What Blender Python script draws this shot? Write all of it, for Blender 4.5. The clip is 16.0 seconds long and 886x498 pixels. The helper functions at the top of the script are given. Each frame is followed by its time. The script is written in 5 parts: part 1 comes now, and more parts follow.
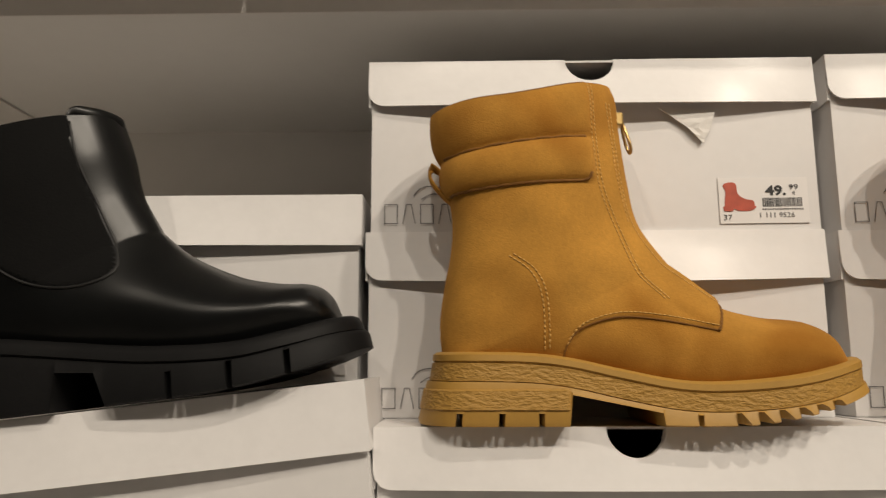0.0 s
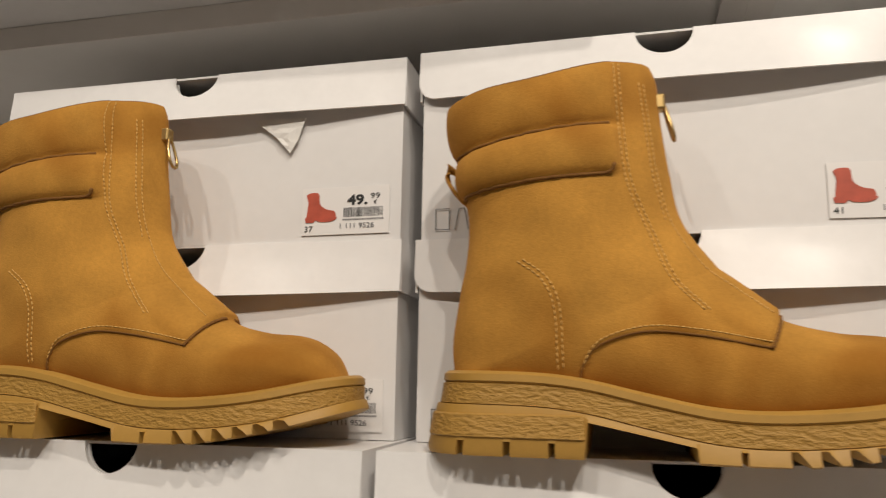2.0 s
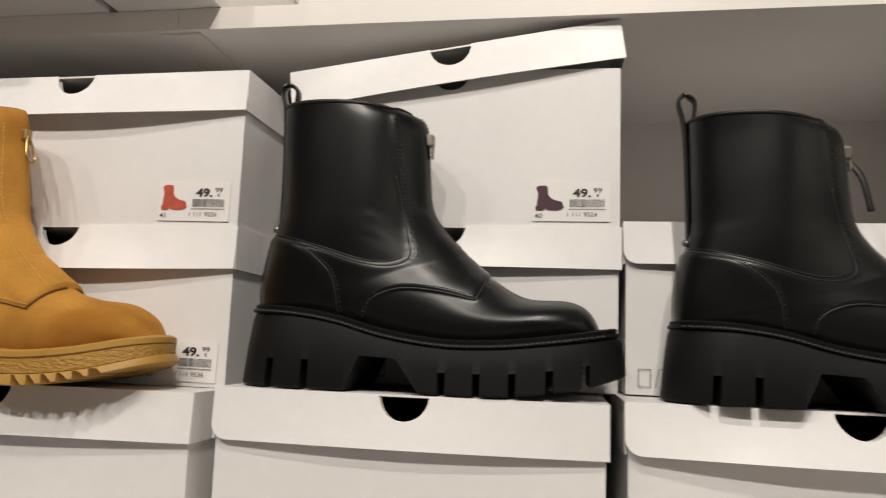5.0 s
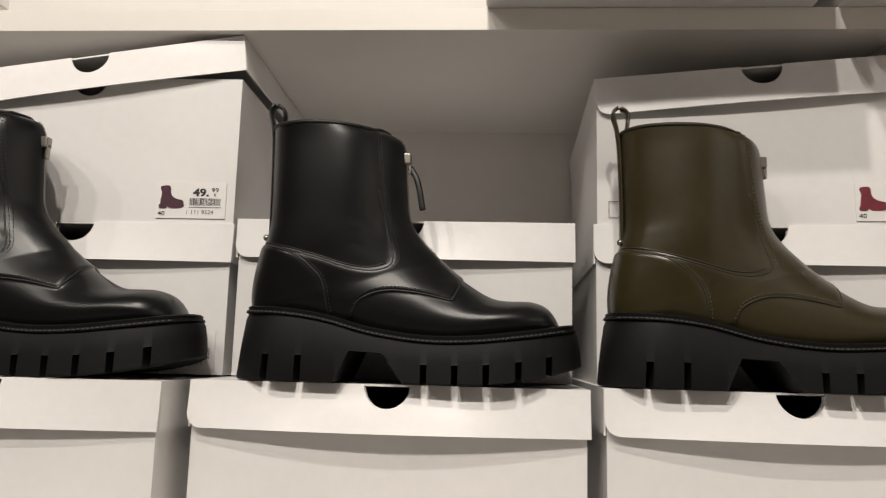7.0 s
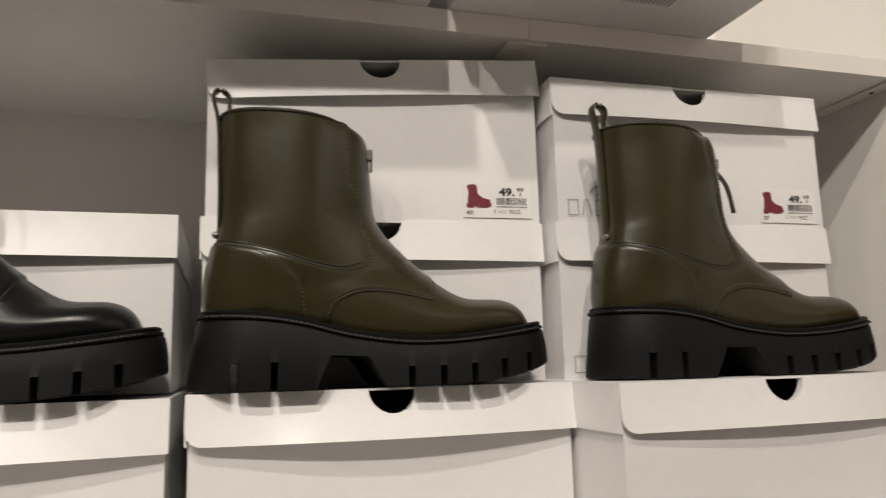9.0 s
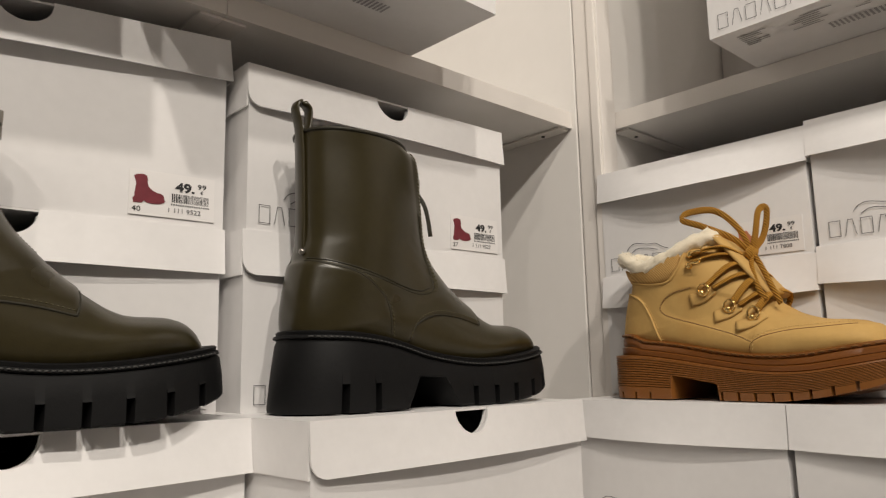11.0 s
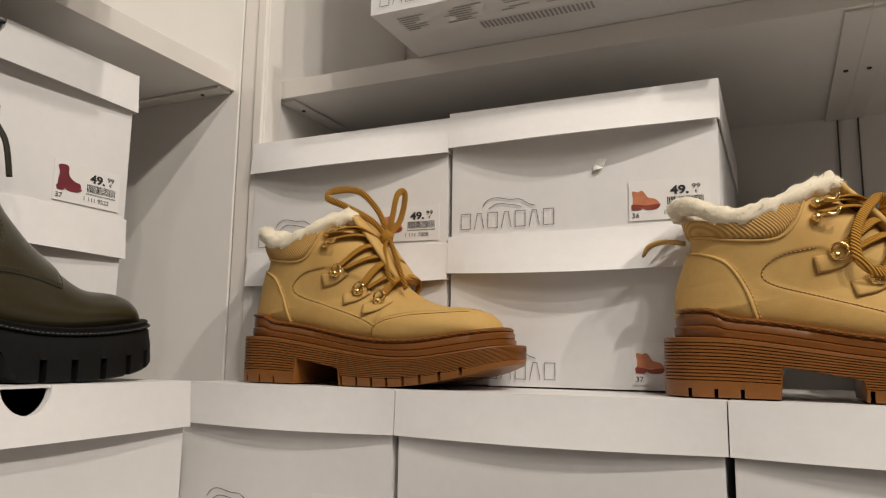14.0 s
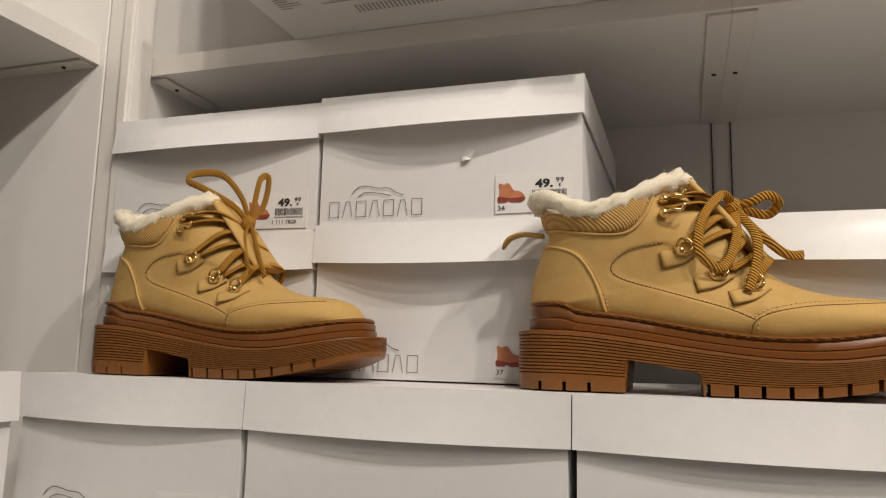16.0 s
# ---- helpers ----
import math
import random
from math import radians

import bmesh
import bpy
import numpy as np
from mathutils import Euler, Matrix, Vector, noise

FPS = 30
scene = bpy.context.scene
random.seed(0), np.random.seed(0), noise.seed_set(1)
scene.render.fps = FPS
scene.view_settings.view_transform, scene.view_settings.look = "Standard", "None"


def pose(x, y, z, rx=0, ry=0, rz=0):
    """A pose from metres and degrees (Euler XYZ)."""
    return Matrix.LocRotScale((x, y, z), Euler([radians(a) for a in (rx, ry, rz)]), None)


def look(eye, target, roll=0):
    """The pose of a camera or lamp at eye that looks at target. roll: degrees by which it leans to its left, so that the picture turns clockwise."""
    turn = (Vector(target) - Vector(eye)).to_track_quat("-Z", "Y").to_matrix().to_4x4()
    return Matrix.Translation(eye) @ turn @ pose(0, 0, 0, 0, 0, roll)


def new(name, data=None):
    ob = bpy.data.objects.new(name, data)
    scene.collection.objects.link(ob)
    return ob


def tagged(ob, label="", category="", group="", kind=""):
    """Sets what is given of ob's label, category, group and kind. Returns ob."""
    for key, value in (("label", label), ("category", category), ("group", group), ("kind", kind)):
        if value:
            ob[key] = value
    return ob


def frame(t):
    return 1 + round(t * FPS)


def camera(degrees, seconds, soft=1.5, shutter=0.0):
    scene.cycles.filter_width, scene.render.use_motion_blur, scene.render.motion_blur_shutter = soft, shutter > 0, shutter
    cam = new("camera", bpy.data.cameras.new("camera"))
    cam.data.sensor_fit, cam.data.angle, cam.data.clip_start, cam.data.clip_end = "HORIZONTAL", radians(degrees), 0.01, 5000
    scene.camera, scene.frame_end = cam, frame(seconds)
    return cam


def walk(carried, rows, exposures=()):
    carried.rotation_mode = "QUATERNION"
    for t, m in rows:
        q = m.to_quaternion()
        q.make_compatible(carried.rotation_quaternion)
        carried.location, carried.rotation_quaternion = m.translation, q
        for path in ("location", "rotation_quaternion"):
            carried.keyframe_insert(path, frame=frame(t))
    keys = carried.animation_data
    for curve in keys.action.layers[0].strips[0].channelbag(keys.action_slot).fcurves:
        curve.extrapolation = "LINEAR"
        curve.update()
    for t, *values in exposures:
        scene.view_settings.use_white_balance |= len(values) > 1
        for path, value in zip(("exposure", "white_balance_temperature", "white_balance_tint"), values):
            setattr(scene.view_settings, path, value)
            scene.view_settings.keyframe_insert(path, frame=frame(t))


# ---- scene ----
cam = camera(62.5, 16.0, soft=1.15, shutter=0.22)
METRES, EYE, TILT, LEAN, TURN = 1.6, 1.4, 0.0, 0.0, 1.0
ROWS = [
    (0.0, 0.0, 0.0, 0.0, 0.03, 9.0, 0.22),
    (0.5, 0.0469, 0.0247, -0.0077, -0.68, 9.14, 0.32),
    (1.0, 0.1072, 0.0471, 0.0031, -1.17, 9.62, 0.4),
    (1.5, 0.1682, 0.0466, 0.0074, 5.1, 10.17, -0.01),
    (2.0, 0.2581, 0.0327, -0.0001, 12.22, 10.46, -0.87),
    (2.5, 0.3194, 0.0076, -0.0015, 15.12, 9.95, -1.05),
    (3.0, 0.3447, -0.0213, 0.0004, 15.69, 9.56, -1.02),
    (3.5, 0.3669, -0.0345, -0.0027, 13.42, 7.71, -1.34),
    (4.0, 0.4078, -0.0403, 0.0011, 11.97, 7.57, -1.68),
    (4.5, 0.4798, -0.0387, 0.0007, 10.05, 7.67, -2.27),
    (5.0, 0.5515, -0.0348, 0.0018, 8.29, 7.6, -2.1),
    (7.5, 0.7448, -0.0626, -0.0063, 0.66, 8.68, -1.12),
    (8.0, 0.755, -0.0649, -0.0065, -1.46, 9.0, -0.62),
    (8.5, 0.7701, -0.0545, -0.0072, -6.31, 9.02, 0.2),
    (9.0, 0.8021, -0.0386, -0.0075, -17.17, 8.82, 1.49),
    (11.5, 0.8186, 0.0133, 0.0022, -48.26, 9.31, 0.76),
    (12.0, 0.8307, 0.0107, 0.0001, -53.03, 9.27, 0.51),
    (12.5, 0.8418, 0.0064, -0.0015, -57.02, 9.21, 0.24),
    (13.0, 0.8538, 0.002, -0.0031, -61.14, 8.92, 0.02),
    (13.5, 0.8616, -0.0017, -0.0047, -64.24, 8.66, -0.33),
    (14.0, 0.8668, -0.0063, -0.0054, -66.49, 8.49, -0.87),
    (14.5, 0.874, -0.0147, -0.0055, -68.68, 8.43, -1.05),
    (15.0, 0.8779, -0.0203, -0.0055, -70.29, 8.44, -1.15),
    (15.5, 0.8822, -0.0253, -0.007, -71.75, 8.41, -1.26),
    (16.0, 0.8864, -0.0308, -0.0069, -72.89, 8.31, -1.32),
]
walk(cam, [(t, pose(0, 0, EYE, TILT, LEAN, TURN) @ pose(METRES * x, METRES * y, METRES * z, 90 + pitch, roll, yaw)) for t, x, y, z, yaw, pitch, roll in ROWS],
     [(0.0, -0.06, 7150, 10), (1.5, -0.06, 6950, 10), (3.0, -0.04, 6700, 10), (5.0, 0.0, 6550, 10), (8.0, 0.04, 6600, 10), (16.0, 0.02, 6650, 10)])

from mathutils.bvhtree import BVHTree

# ---- light, world and picture ----
world = bpy.data.worlds.new("shop_air")
scene.world = world
world.use_nodes = True
world.node_tree.nodes["Background"].inputs[0].default_value = (1.0, 0.93, 0.86, 1)
world.node_tree.nodes["Background"].inputs[1].default_value = 0.02

# a row of spotlights over the shelves; unseen aisle row added as bounce fill
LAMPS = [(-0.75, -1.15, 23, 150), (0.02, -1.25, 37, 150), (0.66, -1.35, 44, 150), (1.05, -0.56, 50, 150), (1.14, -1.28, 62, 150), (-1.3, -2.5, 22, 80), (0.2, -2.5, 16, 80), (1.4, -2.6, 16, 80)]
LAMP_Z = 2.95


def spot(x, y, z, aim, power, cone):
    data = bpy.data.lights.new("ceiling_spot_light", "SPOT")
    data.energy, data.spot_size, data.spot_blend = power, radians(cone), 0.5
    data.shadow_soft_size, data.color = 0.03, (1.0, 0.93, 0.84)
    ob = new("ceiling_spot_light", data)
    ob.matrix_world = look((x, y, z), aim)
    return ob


# ---- materials ----
def material(name, base, rough=0.5, metal=0.0, spread=0.0, scale=6.0, bump=0.0, bump_scale=200.0,
             sheen=0.0, coat=0.0, stretch=(1, 1, 1), spec=0.5, fine=0.0, detail=3.0, depth=0.001):
    """A Principled material with broad and fine variation in object space."""
    m = bpy.data.materials.new(name)
    m.use_nodes = True
    nt = m.node_tree
    b = nt.nodes["Principled BSDF"]
    b.inputs["Base Color"].default_value = (*base, 1)
    b.inputs["Roughness"].default_value = rough
    b.inputs["Metallic"].default_value = metal
    b.inputs["Specular IOR Level"].default_value = spec
    b.inputs["Coat Weight"].default_value = coat
    b.inputs["Coat Roughness"].default_value = 0.15
    b.inputs["Sheen Weight"].default_value = sheen
    b.inputs["Sheen Roughness"].default_value = 0.6
    b.inputs["Sheen Tint"].default_value = (*[min(1, c * 1.6 + 0.05) for c in base], 1)
    tc = nt.nodes.new("ShaderNodeTexCoord")
    mp = nt.nodes.new("ShaderNodeMapping")
    mp.inputs["Scale"].default_value = stretch
    nt.links.new(tc.outputs["Object"], mp.inputs["Vector"])
    if spread or fine:
        n1 = nt.nodes.new("ShaderNodeTexNoise")
        n1.inputs["Scale"].default_value, n1.inputs["Detail"].default_value = scale, detail
        nt.links.new(mp.outputs[0], n1.inputs["Vector"])
        n2 = nt.nodes.new("ShaderNodeTexNoise")
        n2.inputs["Scale"].default_value, n2.inputs["Detail"].default_value = scale * 14, 4
        nt.links.new(mp.outputs[0], n2.inputs["Vector"])
        oi = nt.nodes.new("ShaderNodeObjectInfo")
        r1 = nt.nodes.new("ShaderNodeMapRange")
        r1.inputs[1].default_value, r1.inputs[2].default_value = 0.3, 0.7
        r1.inputs[3].default_value, r1.inputs[4].default_value = 1 - spread, 1 + spread
        nt.links.new(n1.outputs["Fac"], r1.inputs[0])
        r2 = nt.nodes.new("ShaderNodeMapRange")
        r2.inputs[1].default_value, r2.inputs[2].default_value = 0.3, 0.7
        r2.inputs[3].default_value, r2.inputs[4].default_value = 1 - fine, 1 + fine
        nt.links.new(n2.outputs["Fac"], r2.inputs[0])
        mul = nt.nodes.new("ShaderNodeMath")
        mul.operation = "MULTIPLY"
        nt.links.new(r1.outputs[0], mul.inputs[0])
        nt.links.new(r2.outputs[0], mul.inputs[1])
        mix = nt.nodes.new("ShaderNodeVectorMath")
        mix.operation = "SCALE"
        mix.inputs[0].default_value = base
        nt.links.new(mul.outputs[0], mix.inputs["Scale"])
        nt.links.new(mix.outputs[0], b.inputs["Base Color"])
        rr = nt.nodes.new("ShaderNodeMapRange")
        rr.inputs[3].default_value, rr.inputs[4].default_value = max(0, rough - 0.07), min(1, rough + 0.07)
        nt.links.new(n1.outputs["Fac"], rr.inputs[0])
        nt.links.new(rr.outputs[0], b.inputs["Roughness"])
    if bump:
        n3 = nt.nodes.new("ShaderNodeTexNoise")
        n3.inputs["Scale"].default_value, n3.inputs["Detail"].default_value = bump_scale, 3
        nt.links.new(mp.outputs[0], n3.inputs["Vector"])
        bp = nt.nodes.new("ShaderNodeBump")
        bp.inputs["Strength"].default_value, bp.inputs["Distance"].default_value = bump, depth
        nt.links.new(n3.outputs["Fac"], bp.inputs["Height"])
        nt.links.new(bp.outputs[0], b.inputs["Normal"])
    return m


def woven(name, base, second, scale, bump=0.6, direction="DIAGONAL", rough=0.85):
    """Ribbed or woven cloth: fine bands in relief and tone."""
    m = material(name, base, rough, spread=0.1, scale=30)
    nt = m.node_tree
    b = nt.nodes["Principled BSDF"]
    tc = nt.nodes.new("ShaderNodeTexCoord")
    w = nt.nodes.new("ShaderNodeTexWave")
    w.bands_direction = direction
    w.inputs["Scale"].default_value, w.inputs["Distortion"].default_value = scale, 0.25
    nt.links.new(tc.outputs["Object"], w.inputs["Vector"])
    mx = nt.nodes.new("ShaderNodeMix")
    mx.data_type = "RGBA"
    mx.inputs[6].default_value, mx.inputs[7].default_value = (*second, 1), (*base, 1)
    nt.links.new(w.outputs["Fac"], mx.inputs[0])
    nt.links.new(mx.outputs[2], b.inputs["Base Color"])
    bp = nt.nodes.new("ShaderNodeBump")
    bp.inputs["Strength"].default_value, bp.inputs["Distance"].default_value = bump, 0.001
    nt.links.new(w.outputs["Fac"], bp.inputs["Height"])
    nt.links.new(bp.outputs[0], b.inputs["Normal"])
    return m


M = dict(
    lid=material("glossy_white_card", (0.80, 0.785, 0.78), 0.5, spread=0.03, scale=9, bump=0.24, bump_scale=38, fine=0.015, spec=0.35, coat=0.2, depth=0.002),
    card=material("white_card", (0.74, 0.725, 0.72), 0.5, spread=0.035, scale=7, bump=0.06, bump_scale=90, fine=0.015),
    inside=material("shaded_box_inside", (0.12, 0.11, 0.10), 0.9, spread=0.1),
    board=material("white_melamine", (0.79, 0.765, 0.735), 0.42, spread=0.03, scale=3, bump=0.03, bump_scale=300, fine=0.01),
    back=material("back_panel_board", (0.72, 0.69, 0.66), 0.5, spread=0.04, scale=2.5, bump=0.03, bump_scale=200, fine=0.015),
    edge=material("white_edge_band", (0.76, 0.72, 0.68), 0.4, spread=0.03, scale=4, fine=0.01),
    floor=material("pale_floor_tile", (0.31, 0.29, 0.27), 0.35, spread=0.06, scale=2, fine=0.04),
    plaster=material("painted_plaster", (0.30, 0.285, 0.27), 0.85, spread=0.03, scale=2, bump=0.1, bump_scale=150),
    suede=material("tan_nubuck", (0.475, 0.234, 0.046), 0.95, spread=0.16, scale=30, bump=0.3, bump_scale=900, sheen=0.3, fine=0.07, spec=0.12, detail=3.5),
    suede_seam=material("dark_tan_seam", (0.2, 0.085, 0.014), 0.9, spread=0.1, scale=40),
    suede_thread=material("golden_thread", (0.64, 0.38, 0.11), 0.7, spread=0.1, scale=60),
    tan_rubber=material("tan_rubber", (0.42, 0.232, 0.048), 0.55, spread=0.05, scale=18, bump=0.08, bump_scale=500, fine=0.03),
    tan_relief=material("tan_rubber_relief", (0.40, 0.218, 0.044), 0.6, spread=0.06, scale=18, bump=1.0, bump_scale=400, stretch=(0.55, 1, 1.2), fine=0.05, depth=0.0017),
    black=material("black_leather", (0.0030, 0.0034, 0.0036), 0.33, spread=0.15, scale=16, bump=0.045, bump_scale=600, fine=0.1, spec=0.40),
    black_soft=material("black_elastic", (0.004, 0.004, 0.004), 0.9, spread=0.1, bump=0.3, bump_scale=600, spec=0.2),
    black_rubber=material("black_rubber", (0.0045, 0.0045, 0.0048), 0.6, spread=0.12, scale=14, bump=0.12, bump_scale=420, fine=0.08, spec=0.2),
    black_thread=material("black_thread", (0.010, 0.010, 0.010), 0.5),
    olive_thread=material("olive_thread", (0.085, 0.072, 0.034), 0.6),
    grey_thread=material("welt_highlight_thread", (0.05, 0.05, 0.048), 0.5),
    olive=material("olive_leather", (0.029, 0.0228, 0.0082), 0.30, spread=0.14, scale=16, bump=0.05, bump_scale=600, fine=0.08),
    olive_seam=material("dark_olive_seam", (0.022, 0.019, 0.01), 0.6),
    nappa=material("honey_nubuck", (0.535, 0.335, 0.112), 0.72, spread=0.08, scale=14, bump=0.12, bump_scale=700, sheen=0.15, fine=0.03, spec=0.3),
    nappa_seam=material("brown_seam", (0.17, 0.075, 0.018), 0.85),
    gold_thread=material("light_gold_thread", (0.62, 0.42, 0.16), 0.6),
    gum=material("brown_gum_rubber", (0.20, 0.072, 0.013), 0.42, spread=0.08, scale=15, bump=0.05, bump_scale=300, fine=0.04),
    gum_mid=material("reddish_gum_rubber", (0.17, 0.057, 0.010), 0.36, spread=0.08, scale=15, fine=0.03),
    fleece=material("cream_fleece", (0.79, 0.70, 0.54), 0.95, spread=0.08, scale=60, bump=0.35, bump_scale=260, sheen=0.5, fine=0.05),
    rib=woven("ribbed_collar_cloth", (0.54, 0.325, 0.105), (0.38, 0.205, 0.055), 230, 0.45),
    lace=woven("mustard_lace", (0.56, 0.275, 0.028), (0.27, 0.115, 0.010), 230, 0.8),
    brass=material("polished_brass", (0.85, 0.58, 0.22), 0.22, metal=1.0, spread=0.05, scale=60),
    gunmetal=material("dark_zip_metal", (0.30, 0.28, 0.25), 0.35, metal=1.0),
    old_gold=material("old_gold_metal", (0.55, 0.38, 0.16), 0.35, metal=1.0),
    label=material("label_paper", (0.79, 0.77, 0.76), 0.45, spread=0.015, scale=30),
    ink=material("black_ink", (0.02, 0.02, 0.022), 0.5),
    grey_ink=material("grey_ink", (0.12, 0.115, 0.12), 0.55),
    pale_ink=material("pale_grey_ink", (0.34, 0.33, 0.33), 0.55),
    red_print=material("red_print", (0.45, 0.08, 0.045), 0.5, spread=0.15, scale=120),
    wine_print=material("wine_print", (0.16, 0.02, 0.03), 0.5, spread=0.15, scale=120),
    rust_print=material("rust_print", (0.52, 0.19, 0.09), 0.5, spread=0.15, scale=120),
    dark_print=material("dark_print", (0.055, 0.013, 0.026), 0.5, spread=0.15, scale=120),
    sole_print=material("sole_print", (0.24, 0.045, 0.03), 0.5, spread=0.15, scale=120),
    paper=material("tissue_paper", (0.75, 0.73, 0.70), 0.7, spread=0.04, scale=40, bump=0.3, bump_scale=80),
    joint=material("brown_joint", (0.10, 0.085, 0.07), 0.7),
    dark=material("dark_screw", (0.05, 0.045, 0.04), 0.5, metal=0.4),
)


def brushed(mat, dark, scale, amount):
    """Nap brushed in patches: soft darker, redder clouds over the base colour."""
    nt = mat.node_tree
    b = nt.nodes["Principled BSDF"]
    src = b.inputs["Base Color"].links[0].from_socket
    tc = nt.nodes.new("ShaderNodeTexCoord")
    mp = nt.nodes.new("ShaderNodeMapping")
    mp.inputs["Scale"].default_value = (1.15, 1.0, 1.0)
    nt.links.new(tc.outputs["Object"], mp.inputs["Vector"])
    n = nt.nodes.new("ShaderNodeTexNoise")
    n.inputs["Scale"].default_value, n.inputs["Detail"].default_value = scale, 2.5
    n.inputs["Roughness"].default_value, n.inputs["Distortion"].default_value = 0.5, 0.3
    nt.links.new(mp.outputs[0], n.inputs["Vector"])
    ramp = nt.nodes.new("ShaderNodeMapRange")
    ramp.interpolation_type = "SMOOTHSTEP"
    ramp.inputs[1].default_value, ramp.inputs[2].default_value = 0.42, 0.72
    ramp.inputs[3].default_value, ramp.inputs[4].default_value = 0.0, amount
    nt.links.new(n.outputs["Fac"], ramp.inputs[0])
    mix = nt.nodes.new("ShaderNodeMix")
    mix.data_type = "RGBA"
    nt.links.new(ramp.outputs[0], mix.inputs[0])
    nt.links.new(src, mix.inputs[6])
    mix.inputs[7].default_value = (*dark, 1)
    nt.links.new(mix.outputs[2], b.inputs["Base Color"])


M["lid"].node_tree.nodes["Principled BSDF"].inputs["Coat Roughness"].default_value = 0.24
brushed(M["suede"], (0.25, 0.090, 0.010), 12, 0.75)
brushed(M["nappa"], (0.42, 0.225, 0.055), 17, 0.45)


# ---- building helpers ----
def mesh_of(name, verts, faces, smooth=False):
    me = bpy.data.meshes.new(name)
    me.from_pydata([tuple(v) for v in verts], [], faces)
    me.validate()
    if smooth:
        me.polygons.foreach_set("use_smooth", [True] * len(me.polygons))
    me.update()
    return me


def part(name, me, mat, parent=None, label="", at=None):
    """Links a mesh (or bmesh) as one object under a thing or part."""
    if isinstance(me, bmesh.types.BMesh):
        bm, me = me, bpy.data.meshes.new(name)
        bm.to_mesh(me)
        bm.free()
    if mat and not me.materials:
        me.materials.append(mat)
    ob = new(name, me)
    if parent:
        ob.parent = parent
    if at is not None:
        ob.matrix_basis = at
    if label:
        ob["label"] = label
    return ob


def empty(name, m, label, category, group=""):
    ob = new(name)
    ob.matrix_basis = m
    return tagged(ob, label, category, group)


def box_bm(x0, x1, y0, y1, z0, z1, bevel=0.0, segments=2):
    bm = bmesh.new()
    bmesh.ops.create_cube(bm, size=1)
    for v in bm.verts:
        v.co = ((x0 + x1) / 2 + v.co.x * (x1 - x0), (y0 + y1) / 2 + v.co.y * (y1 - y0), (z0 + z1) / 2 + v.co.z * (z1 - z0))
    if bevel:
        bmesh.ops.bevel(bm, geom=bm.edges[:], offset=bevel, segments=segments, affect="EDGES", profile=0.5)
    return bm


def slab(outline, y0, y1):
    """A plate in the x-z plane from its outline, between y0 and y1."""
    n = len(outline)
    verts = [(x, y0, z) for x, z in outline] + [(x, y1, z) for x, z in outline]
    faces = [tuple(range(n)), tuple(range(2 * n - 1, n - 1, -1))]
    faces += [(i, n + i, n + (i + 1) % n, (i + 1) % n) for i in range(n)]
    bm = bmesh.new()
    bv = [bm.verts.new(v) for v in verts]
    for f in faces:
        bm.faces.new([bv[i] for i in f])
    bmesh.ops.recalc_face_normals(bm, faces=bm.faces[:])
    return bm


def merged(*bms):
    out = bmesh.new()
    for bm in bms:
        tmp = bpy.data.meshes.new("tmp")
        bm.to_mesh(tmp)
        bm.free()
        out.from_mesh(tmp)
        bpy.data.meshes.remove(tmp)
    return out


def smooth_line(pts, n):
    """n points at even steps along a Catmull-Rom curve through pts."""
    p = np.array(pts, float)
    p = np.vstack([2 * p[0] - p[1], p, 2 * p[-1] - p[-2]])
    out = []
    for i in range(1, len(p) - 2):
        for t in np.linspace(0, 1, 24, endpoint=False):
            a, b, c, d = p[i - 1], p[i], p[i + 1], p[i + 2]
            out.append(0.5 * (2 * b + (c - a) * t + (2 * a - 5 * b + 4 * c - d) * t * t + (3 * b - a - 3 * c + d) * t ** 3))
    out.append(p[-2])
    out = np.array(out)
    s = np.concatenate([[0], np.cumsum(np.linalg.norm(np.diff(out, axis=0), axis=1))])
    u = np.linspace(0, s[-1], n)
    return np.stack([np.interp(u, s, out[:, k]) for k in range(out.shape[1])], axis=1)


def tube(pts, radius, sides=8, flat=1.0, side_axis=None, closed_ends=True):
    """A tube along 3D points; flat squeezes it across side_axis into a ribbon."""
    p = np.array(pts, float)
    t = np.gradient(p, axis=0)
    t /= np.linalg.norm(t, axis=1)[:, None] + 1e-12
    ref = np.array(side_axis if side_axis is not None else (0, 1, 0), float)
    verts, faces = [], []
    r = np.broadcast_to(radius, (len(p),))
    for i in range(len(p)):
        a = np.cross(t[i], ref)
        if np.linalg.norm(a) < 1e-3:
            a = np.cross(t[i], (0.3, 0.2, 0.9))
        a /= np.linalg.norm(a)
        b = np.cross(t[i], a)
        for k in range(sides):
            w = 2 * math.pi * k / sides
            verts.append(p[i] + a * math.cos(w) * r[i] + b * math.sin(w) * r[i] * flat)
    for i in range(len(p) - 1):
        for k in range(sides):
            j = (k + 1) % sides
            faces.append((i * sides + k, i * sides + j, (i + 1) * sides + j, (i + 1) * sides + k))
    if closed_ends:
        faces.append(tuple(range(sides))[::-1])
        faces.append(tuple((len(p) - 1) * sides + k for k in range(sides)))
    return verts, faces


def join_lists(lists):
    verts, faces = [], []
    for v, f in lists:
        o = len(verts)
        verts += [tuple(q) for q in v]
        faces += [tuple(i + o for i in g) for g in f]
    return verts, faces


def tube_mesh(name, pts, radius, sides=8, flat=1.0, side_axis=None):
    return mesh_of(name, *tube(pts, radius, sides, flat, side_axis), smooth=True)


